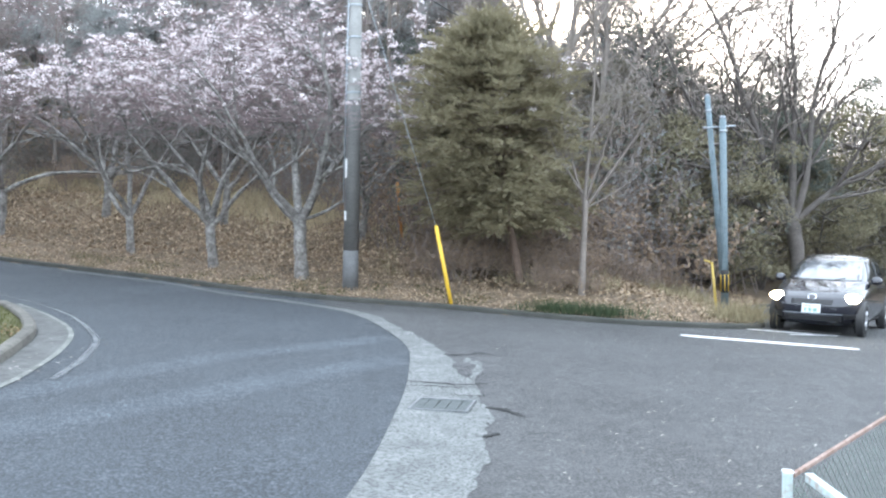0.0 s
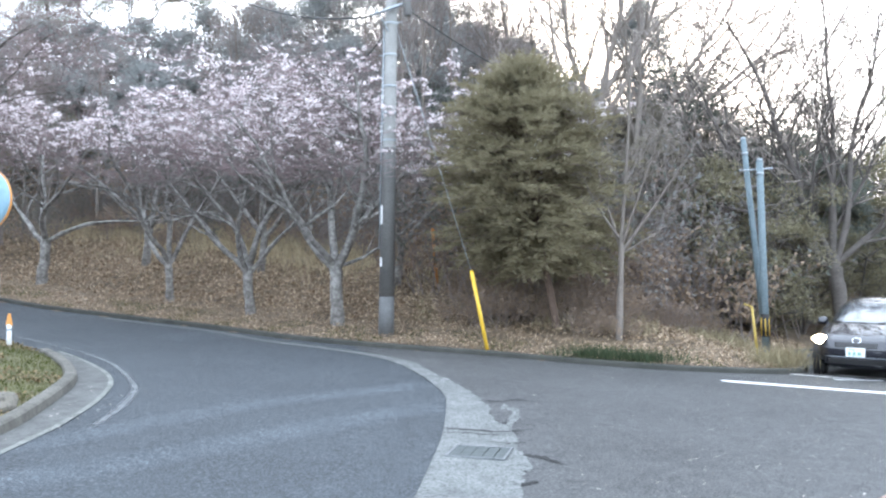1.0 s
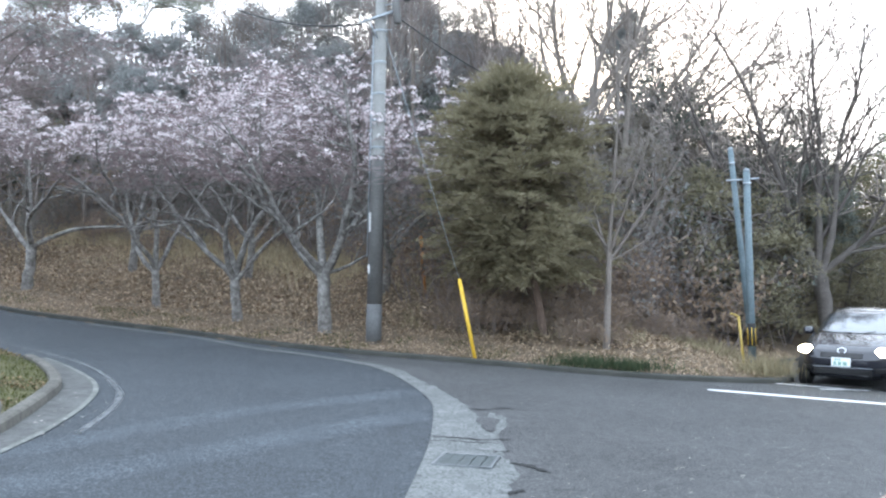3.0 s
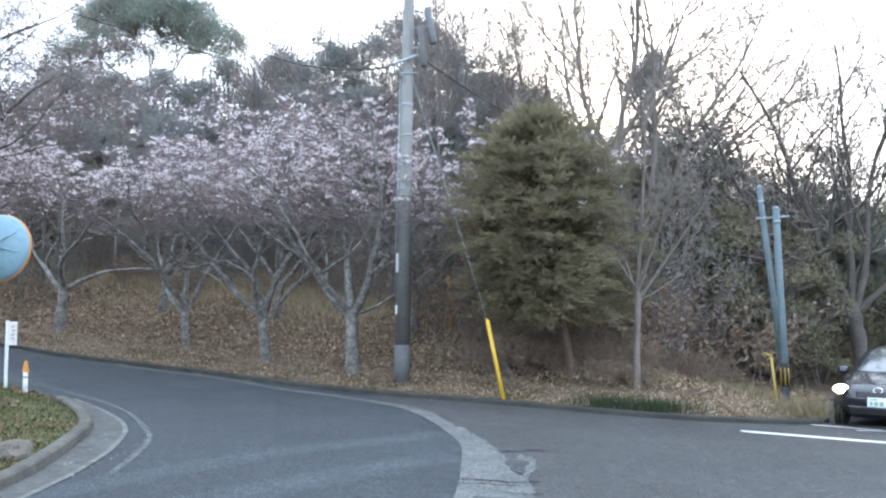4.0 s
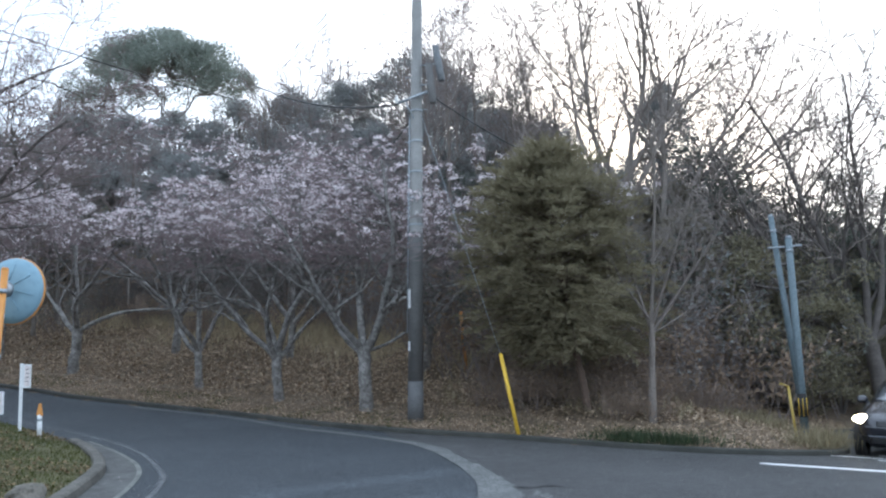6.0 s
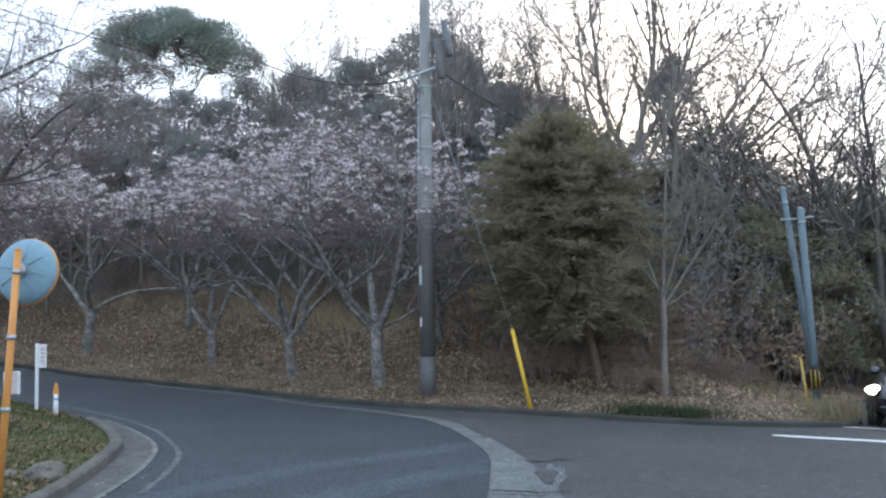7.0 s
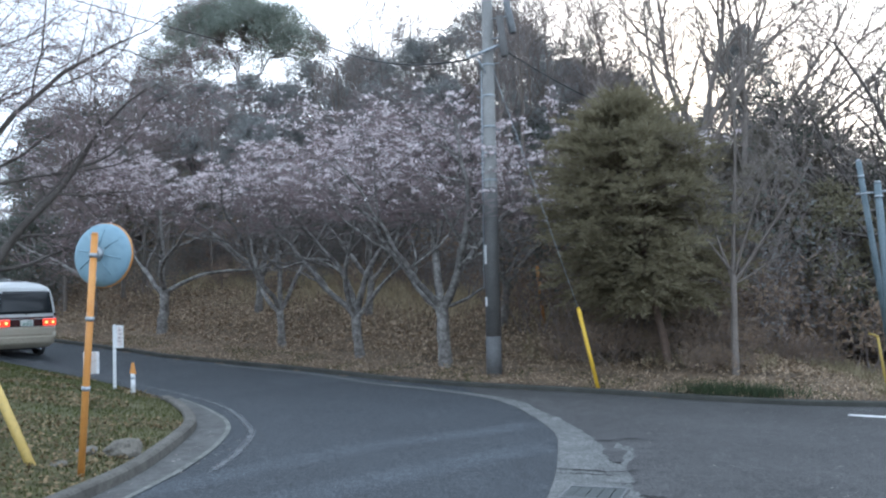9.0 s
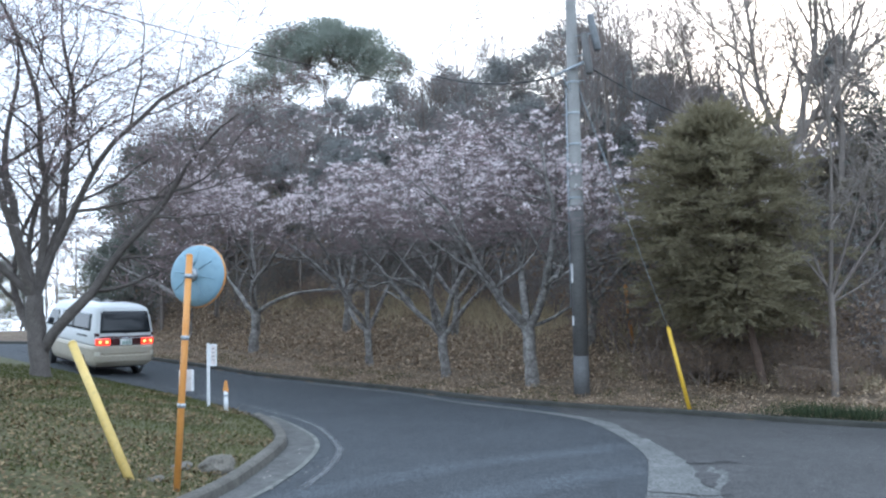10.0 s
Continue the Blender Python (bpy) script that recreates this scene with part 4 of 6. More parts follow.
SLIM = [dict(seg=8, wob=0.04, trop=0.06, taper=0.8),
        dict(n=6, **{"from": 0.25}, len=0.42, rad=0.5, ang=48, seg=5, wob=0.14, trop=0.07, taper=0.8, up=0.15),
        dict(n=6, **{"from": 0.2}, len=0.5, rad=0.5, ang=42, seg=4, wob=0.2, trop=0.04, taper=0.8),
        dict(n=6, **{"from": 0.15}, len=0.5, rad=0.55, ang=40, seg=3, wob=0.22, trop=0.04, taper=0.7)]
cherry((2.96, 19.2), 52, (0.05, 0, 2.35), [(-0.65, 0.0, 0.9, 1.9, 0.035), (0.75, 0.0, 0.95, 3.2, 0.05), (0.05, 0.1, 1, 4.4, 0.06), (0.95, 0.1, 0.4, 1.5, 0.03), (-0.3, 0.3, 1, 3.6, 0.045), (0.3, -0.3, 1, 3.0, 0.04)], 0.066,
       "slim brown-barked bare tree forking on the bank", 0, 0.05, M_BARK, 1.0, 3.0, "slim_tree", 0.0, SLIM, M_TWIG_PALE, "")

BIG = [dict(seg=11, wob=0.17, trop=0.03, taper=0.8),
       dict(n=10, **{"from": 0.12}, len=0.52, rad=0.6, ang=38, seg=7, wob=0.2, trop=0.05, taper=0.78, up=0.1),
       dict(n=7, **{"from": 0.15}, len=0.5, rad=0.6, ang=40, seg=4, wob=0.22, trop=0.03, taper=0.7, fine=0.0115),
       dict(n=5, **{"from": 0.15}, len=0.5, rad=0.6, ang=38, seg=3, wob=0.24, trop=0.02, taper=0.6, fine=0.0105)]
cherry((3.46, 26.5), 61, (0.04, 0.0, 5.4), [(-0.6, 0.0, 1, 6.0, 0.1, 0.8), (-0.25, 0.1, 1, 6.6, 0.12), (0.1, -0.2, 1, 7.0, 0.12), (0.4, 0.2, 1, 6.4, 0.12), (0.75, 0.0, 0.9, 5.6, 0.1, 0.88), (-0.9, 0.1, 0.8, 3.6, 0.07, 0.72)], 0.15,
       "tall bare grey oak forking into upright limbs behind the brush", 0, 0.05, M_BARK_OAK, 1.1, 3.0, "oak_tree", 0.0, BIG, M_TWIG_OAK, "large bare oaks")
cherry((4.5, 27.5), 64, (0.12, 0.0, 3.6), [(0.8, 0.0, 0.85, 7.6, 0.14), (0.5, 0.2, 1, 7.4, 0.14), (0.98, -0.1, 0.32, 5.0, 0.11, 0.92), (0.1, -0.2, 1, 7.0, 0.12), (0.85, 0.4, 0.7, 7.0, 0.13)], 0.19,
       "large bare grey oak with long limbs fanning to one side", 0, 0.05, M_BARK_OAK, 1.1, 3.0, "oak_tree", 0.0, BIG, M_TWIG_OAK, "large bare oaks")
cherry((10.0, 25.0), 67, (-0.45, 0.0, 2.6), [(-0.75, 0.0, 0.8, 6.2, 0.15, 0.8), (-0.45, 0.1, 1, 6.6, 0.14), (-0.1, 0.2, 1, 6.8, 0.14), (0.4, -0.1, 1, 6.4, 0.13), (-0.95, 0.2, 0.4, 4.2, 0.1, 0.85), (0.9, 0.0, 0.7, 5.0, 0.12)], 0.2,
       "large bare oak with spreading dark limbs beside the side road", 0, 0.05, M_BARK_DARK, 1.1, 3.0, "oak_tree", 0.0, BIG, M_TWIG_OAK, "large bare oaks")
cherry((8.0, 26.0), 68, (0.3, 0.0, 2.6), [(-0.5, 0.0, 1, 4.2, 0.09), (0.0, 0.1, 1, 4.8, 0.09), (0.45, 0.2, 1, 4.6, 0.09)], 0.12,
       "bare young oak with leaning dark limbs beside the side road", 0, 0.05, M_BARK_DARK, 1.1, 3.0, "oak_tree", 0.0, BIG, M_TWIG_OAK, "large bare oaks")

# the wood on the hill: a few kinds of tree, each planted many times
LW = "thin bare grey-brown tree in the wood on the hill"
kinds = [bare_tree("bare_tree", (-8 + 3 * k, 38 + k), 70 + k, h, 0.09, (0.03 * (k - 1), 0, 1), LW) for k, h in enumerate((9.0, 7.5, 10.5, 8.0))]
LS = "tangled leafless brush with dry brown stems on the bank"
BRUSH = [dict(seg=5, wob=0.16, trop=0.03, taper=0.8),
         dict(n=4, **{"from": 0.2}, len=0.55, rad=0.55, ang=40, seg=4, wob=0.22, trop=0.02, taper=0.8),
         dict(n=2, **{"from": 0.15}, len=0.7, rad=0.6, ang=45, seg=2, wob=0.25, trop=0.0, taper=0.7, fine=0.007)]


def brush(base, seed, height, spread, label, stems=20, leaves=300, wood=M_TWIG, leaf=M_LEAF_BRUSH, size=0.08):
    rng = random.Random(seed)
    e = empty("brush", pose(base[0], base[1], H(*base) - 0.1), label, "shrub", "brush of the wood")
    out = [[], [], []]
    for k in range(stems):
        a, rr = rng.uniform(0, 6.28), spread * math.sqrt(rng.random())
        grow(out, rng, Vector((rr * math.cos(a), rr * math.sin(a), 0)), Vector((rng.uniform(-0.5, 0.5), rng.uniform(-0.5, 0.5), 1)), height * rng.uniform(0.5, 1.1), 0.014, 0, BRUSH)
    branches(e, out, (wood, wood), ("stem_tangle", "twigwork"), (4, 3), ((0,), (1, 2)))
    F = Flecks(True)
    src = out[2] + out[1]
    for _ in range(leaves):
        pts, rad = src[rng.randrange(len(src))]
        d = rvec(rng)
        F.add(pts[rng.randrange(len(pts))], d, d.orthogonal().normalized(), size * rng.uniform(0.6, 1.4), size * 0.55)
    F.ob("foliage", leaf, e)
    return e


shrubs = [brush((-4, 33), 90, 2.4, 1.3, LS, 20, 900, leaf=M_LEAF_DARK, size=0.09), brush((0, 33), 91, 3.0, 1.2, LS, 20, 700, leaf=M_LEAF_HAZED, size=0.09), brush((3.6, 22.5), 92, 2.0, 1.3, LS, 22, 1300, size=0.1)]
LE = "dense dark-green evergreen in the wood"
greens = [evergreen("evergreen_tree", (-1, 43), 100, 6.5, 2.2, LE, clear=0.15, per=170, size=0.12), evergreen("evergreen_tree", (5, 38), 101, 5.0, 2.0, LE, M_LEAF_OLIVE, 0.1, 34, 170, 0.102), evergreen("evergreen_tree", (9.5, 31), 102, 3.2, 1.6, LE, clear=0.05, n=30, per=150, size=0.096)]
rng = random.Random(77)


def plant(src, x, y, s, sz=None):
    m = pose(x, y, H(x, y) - 0.15, 0, 0, rng.uniform(0, 360))
    if x + 0.66 * y < -0.2:
        return None
    o = copy_thing(src, m)
    o.scale = (s, s, sz or s)
    return o


def dist(x, y):
    return float(behind(np.array([x]), np.array([y]))[0])


# bare trees over the whole hill
for k in range(26):
    x, y = rng.uniform(-26, 8), rng.uniform(28, 50)
    if dist(x, y) > 7.5:
        plant(kinds[rng.randrange(4)], x, y, rng.uniform(0.75, 1.1))
# brush behind the brow of the bank, nearer the kerb on its lower end
for k in range(40):
    x = -31 + k
    for d0 in (0.0, 3.4):
        xx, yy = x + rng.uniform(-0.6, 0.6), float(np.interp(x, KA[:, 0], KA[:, 1])) + (10.5 if x < -2.5 else 5.4) + d0 + rng.uniform(-0.8, 0.8)
        if dist(xx, yy) > 3.2 and xx < 7.5:
            plant(shrubs[rng.randrange(3)], xx, yy, rng.uniform(0.8, 1.45))
# low dark evergreens just behind the brow, and a belt of taller ones further up
for k in range(26):
    x = -28 + k * 1.05
    xx, yy = x + rng.uniform(-0.4, 0.4), float(np.interp(x, KA[:, 0], KA[:, 1])) + 12.2 + rng.uniform(-0.9, 0.9)
    plant(greens[2], xx, yy, rng.uniform(0.75, 1.15))
for k in range(17):
    x = -30 + k * 2.2
    xx, yy = x + rng.uniform(-0.8, 0.8), float(np.interp(x, KA[:, 0], KA[:, 1])) + 21 + rng.uniform(-2.5, 2.5)
    plant(greens[(0, 1, 0, 2)[rng.randrange(4)]], xx, yy, rng.uniform(0.7, 0.95))
# right of the twin poles: dark evergreens and brush along the side road
for k in range(16):
    x = 7.0 + k * 1.25
    for d0 in (2.4, 5.4, 9.0):
        xx, yy = x + rng.uniform(-0.5, 0.5), float(np.interp(x, KA[20:, 0], KA[20:, 1])) + d0 + rng.uniform(-0.6, 0.6)
        if dist(xx, yy) > 1.7:
            plant(greens[(0, 1, 1, 1)[rng.randrange(4)] if d0 > 3 else (2, 1, 1)[rng.randrange(3)]], xx, yy, rng.uniform(0.85, 1.2) * (0.75 if d0 < 3 else 1.1))
for k in range(24):
    x, y = rng.uniform(5, 22), rng.uniform(21, 30)
    if dist(x, y) > 2.2:
        plant(shrubs[rng.randrange(3)], x, y, rng.uniform(0.8, 1.2))
for k in range(4):
    x, y = rng.uniform(14, 26), rng.uniform(30, 42)
    if dist(x, y) > 3:
        plant(kinds[rng.randrange(4)], x, y, rng.uniform(0.9, 1.2))
# the bank where the road runs out of sight
for k in range(26):
    x = -32 + rng.uniform(0, 17)
    y = float(np.interp(x, KA[:, 0], KA[:, 1])) + rng.uniform(2.5, 10)
    if dist(x, y) > 2.2:
        plant((shrubs + kinds[:2] + greens[1:])[rng.randrange(7)], x, y, rng.uniform(0.7, 1.1))
# slender bare trees rising beside the hump of the skyline and between the conifer and the oak
for x, y, s_ in ((-10.2, 46.5, 0.8), (-8.8, 46.5, 0.9), (-3.2, 46.5, 0.75), (1.4, 34, 1.25), (2.4, 34.5, 1.1), (0.6, 33, 1.05)):
    plant(kinds[rng.randrange(4)], x, y, s_)


def dome_tree():
    """Umbrella crown: a broken dome of leaf clumps, deeper on one side, carried by a fan of thin bare stems."""
    rng = random.Random(110)
    bx, by = -18.3, 46.0
    g = H(bx, by) - 0.15
    e = empty("skyline_tree", pose(bx, by, g), "tall broad evergreen with a domed crown on bare stems", "tree", "skyline evergreens")
    T, F, W = Tubes(), Flecks(True), Tubes()
    top = 18.9 - g
    fork = Vector((0.4, 0, 10.6 - g))
    T.add([Vector((0, 0, 0)), fork * 0.5, fork], [0.27, 0.22, 0.19], 8)
    stems = []
    for sx, sy, h in ((-3.0, 0.3, 13.4), (-1.9, -0.6, 14.6), (0.2, 0.5, 15.4), (1.9, 0.4, 15.2)):
        p = Vector((sx, sy, h - g))
        run = [fork.lerp(p, q / 7) + Vector((-0.22 * sx * math.sin(3.14 * q / 7), 0, 0.5 * math.sin(3.14 * q / 7))) + rvec(rng) * (0.2 if 0 < q < 7 else 0) for q in range(8)]
        T.add(run, [0.1, 0.09, 0.075, 0.065, 0.055, 0.05, 0.045, 0.04], 6)
        stems += [p, run[6], run[5]]
        for q in (4, 5, 6):
            side = Vector((rng.uniform(-1, 1), rng.uniform(-0.6, 0.6), rng.uniform(0.7, 1.3)))
            T.add([run[q], run[q] + side * 0.5 + rvec(rng) * 0.15, run[q] + side + rvec(rng) * 0.2, run[q] + side * 1.6], [0.035, 0.03, 0.024, 0.016], 4)
            stems.append(run[q] + side * 1.6)
    for k in range(430):
        a, rr = rng.uniform(0, 6.28), math.sqrt(rng.random())
        x, y = 5.2 * rr * math.cos(a) - 0.2, 3.2 * rr * math.sin(a)
        z = top - 0.55 - (2.2 if x > 0 else 3.0) * rr ** 2.6 + 0.45 * math.sin(x * 1.9 + 1) * math.cos(y * 1.4) - abs(rng.gauss(0, 0.45 if x > -1 else 0.75))
        if x < -1.4 and rng.random() < 0.7:
            z -= rng.uniform(0.3, 5.0) * min(1.0, (-1.4 - x) / 1.4)
        if x > 2.2 and rng.random() < 0.3:
            z -= rng.uniform(0.3, 1.6)
        c = Vector((x, y, z))
        b = rng.uniform(0.4, 0.8)
        leaf_cloud(F, rng, c, (b, b, b * 0.65), 140 if x > -1.2 else 125, 0.12)
        if k % 2 == 0:
            f_ = min(stems, key=lambda q: (q - c).length)
            m_ = f_.lerp(c, 0.5) + Vector((0, 0, 0.2)) + rvec(rng) * 0.3
            W.add([f_, m_, m_.lerp(c, 0.5) + rvec(rng) * 0.2, c], [0.03, 0.026, 0.02, 0.012], 4)
        if x < -0.6:
            for _ in range(9):
                d = (rvec(rng) + Vector((-0.2, 0, 0.5))).normalized() * rng.uniform(0.5, 1.1)
                W.add([c, c + d * 0.5 + rvec(rng) * 0.1, c + d], [0.014, 0.011, 0.008], 3)
    T.ob("trunk", M_BARK, e)
    tagged(W.ob("branchwork", M_TWIG_OAK, e), kind="stuff")
    # crown colour has the distance haze mixed into it
    F.ob("crown", M_LEAF_DOME_HAZED, e)


dome_tree()


def crown_tree(x, y, top, bottom, rx, ry, seed, label, leaf=M_LEAF_DARK, size=0.15, tip=0.0, cover=2.7):
    """Evergreen whose crown is a closed, lumpy shell of leaf clumps round a trunk."""
    rng = random.Random(seed)
    g = H(x, y) - 0.15
    e = empty("skyline_tree", pose(x, y, g), label, "tree", "skyline evergreens")
    T, F = Tubes(), Flecks(True)
    top, bottom = top - g, max(bottom - g, 0.2)
    mid, rz = (top + bottom) / 2, (top - bottom) / 2
    T.add([Vector((0, 0, 0)), Vector((0.05, 0.05, mid)), Vector((0, 0, top - 0.4))], [0.05 + 0.03 * rx, 0.03 + 0.02 * rx, 0.02], 7)
    b0 = 0.26 * min((rx + ry) / 2, rz)
    area = 9.0 * rz * (rx + ry) / 2 * (1 - 0.3 * tip)
    n = int(area / (1.5 * b0 * b0))
    per = max(12, int(area * cover / (0.42 * size * size) / n))
    for k in range(n):
        v = rvec(rng)
        s = rng.uniform(0.72, 1.0) * (1 + 0.13 * math.sin(v.x * 5 + seed) * math.cos(v.z * 6 + seed))
        w_ = 1 - tip * max(0.0, (v.z + 0.4) / 1.4)
        c = Vector((v.x * rx * s * w_, v.y * ry * s * w_, mid + v.z * (rz - 0.5 * b0) * (0.9 + 0.1 * s)))
        b = b0 * rng.uniform(0.7, 1.35)
        leaf_cloud(F, rng, c, (b, b, b * 0.75), per, size)
        if k % 4 == 0:
            T.add([Vector((0, 0, max(0.3, c.z - 0.6 * rx))), c * 0.5 + Vector((0, 0, c.z * 0.5 - 0.15)), c], [0.04, 0.03, 0.012], 4)
    T.ob("trunk", M_BARK_DARK, e)
    F.ob("crown", leaf, e)
    return e


HS = "dense evergreen in the skyline of the hill, its leaf colour paled for haze"
# skyline crowns: haze over the hill is put into their pale leaf colour
crown_tree(-4.3, 44.5, 16.6, 8.5, 3.9, 2.2, 111, "dense evergreen making a hump in the skyline", M_LEAF_HAZED, tip=0.3)
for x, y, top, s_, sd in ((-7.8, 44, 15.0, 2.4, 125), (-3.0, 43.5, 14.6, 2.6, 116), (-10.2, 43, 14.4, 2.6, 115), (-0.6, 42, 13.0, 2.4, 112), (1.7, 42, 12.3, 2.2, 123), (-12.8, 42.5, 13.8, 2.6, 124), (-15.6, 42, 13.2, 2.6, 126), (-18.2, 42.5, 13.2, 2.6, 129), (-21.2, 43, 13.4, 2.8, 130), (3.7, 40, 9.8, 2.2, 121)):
    crown_tree(x, y, top, 7.0, s_ * 1.15, 2.0, sd, HS, M_LEAF_HAZED, tip=0.3)
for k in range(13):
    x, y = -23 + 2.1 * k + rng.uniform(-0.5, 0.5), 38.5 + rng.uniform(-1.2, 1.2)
    crown_tree(x, y, float(np.interp(x, [-24, -12, -5, 0, 4], [10.3, 10.6, 11.4, 10.6, 8.6])) + rng.uniform(-0.7, 0.7), 4.2, 2.2, 1.7, 140 + k, HS, M_LEAF_HAZED, tip=0.3)
# bare saplings standing in front of them
for k in range(30):
    x, y = rng.uniform(-24, 3), rng.uniform(30, 36)
    if dist(x, y) > 6.5:
        plant(kinds[rng.randrange(4)], x, y, rng.uniform(0.5, 0.72))
crown_tree(5.2, 30.0, 10.5, 4.6, 1.4, 1.1, 113, "narrow ivy-grown evergreen beside the large oak", M_LEAF_HAZED, size=0.12, tip=0.35)
OV = "olive evergreen tangled with dry vines"
crown_tree(6.0, 33.5, 8.2, 2.6, 2.1, 1.4, 133, OV, M_LEAF_VINE, 0.11, 0.2)
crown_tree(6.4, 25.2, 4.9, 1.6, 1.3, 1.1, 117, OV, M_LEAF_OLIVE, 0.1, 0.2)
crown_tree(5.0, 25.6, 5.6, 1.8, 1.3, 1.1, 118, OV, M_LEAF_VINE, 0.1, 0.2)
crown_tree(3.4, 29.0, 7.2, 2.2, 1.7, 1.3, 120, OV, M_LEAF_VINE, 0.095, 0.2)
crown_tree(7.8, 29.5, 6.6, 2.0, 1.7, 1.3, 122, OV, M_LEAF_VINE, 0.095, 0.2)
crown_tree(5.4, 28.8, 6.9, 2.2, 1.6, 1.3, 127, OV, M_LEAF_VINE, 0.095, 0.2)
crown_tree(10.4, 28.5, 5.3, 1.5, 1.9, 1.4, 128, "dark evergreen beside the side road", M_LEAF_DARK, 0.095, 0.2)
ED = "round dark evergreen above the bend of the road"
crown_tree(-22.0, 37, 11.2, 4.0, 3.0, 2.4, 114, ED)
crown_tree(-20.0, 30.5, 5.6, 1.8, 1.7, 1.3, 131, "dark evergreen shrub at the end of the bank", size=0.12)
for x, y, s_ in ((-19.6, 29.0, 0.9), (-20.6, 29.8, 0.9), (-22.0, 32.2, 1.1), (-23.2, 34.0, 1.1), (-24.8, 36.2, 1.2), (-18.4, 29.4, 0.9), (-26.5, 38.8, 1.2)):
    plant(shrubs[rng.randrange(3)], x, y, s_)
# bare trees far off beyond the bend of the road
for x, y, s_ in ((-33.5, 44, 0.8), (-38, 52, 1.0), (-45, 58, 1.0), (-36.5, 56, 1.1), (-52, 66, 1.2), (-41, 63, 1.1)):
    far_tree = copy_thing(kinds[rng.randrange(4)], pose(x, y, H(x, y) - 0.15, 0, 0, rng.uniform(0, 360)))
    far_tree.scale = (s_, s_, s_)
for x, y, s_ in ((-46, 54, 0.7), (-52, 60, 0.9), (-58, 72, 1.1), (-49, 66, 0.9), (-64, 74, 1.2), (-43, 60, 0.8), (-70, 86, 1.4), (-55, 80, 1.2)):
    far_tree = copy_thing(greens[rng.randrange(2)], pose(x, y, H(x, y) - 0.15, 0, 0, rng.uniform(0, 360)))
    far_tree.scale = (s_, s_, s_)
# low scrub in dry leaf on the foot of the bank
for k in range(46):
    x = rng.uniform(-0.5, 6.2)
    y = float(np.interp(x, KA[:22, 0], KA[:22, 1])) + rng.uniform(2.4, 5.2)
    if dist(x, y) > 2.0:
        plant(shrubs[2], x, y, rng.uniform(0.28, 0.5))
for k in range(34):
    x = rng.uniform(-17, -1)
    y = float(np.interp(x, KA[:22, 0], KA[:22, 1])) + rng.uniform(7.6, 10.5)
    plant(shrubs[rng.randrange(3)], x, y, rng.uniform(0.35, 0.75))
# brush filling in behind the conifer and under the oaks
for x, y, s_ in ((2.6, 25.5, 1.5), (3.6, 24.2, 1.5), (4.4, 26.2, 1.6), (5.4, 26.8, 1.5), (2.0, 27.5, 1.7), (6.6, 26.8, 1.5), (7.4, 25.6, 1.3), (1.0, 26.5, 1.6), (5.9, 23.6, 1.2), (4.5, 22.9, 1.15)):
    plant(shrubs[rng.randrange(3)], x, y, s_)


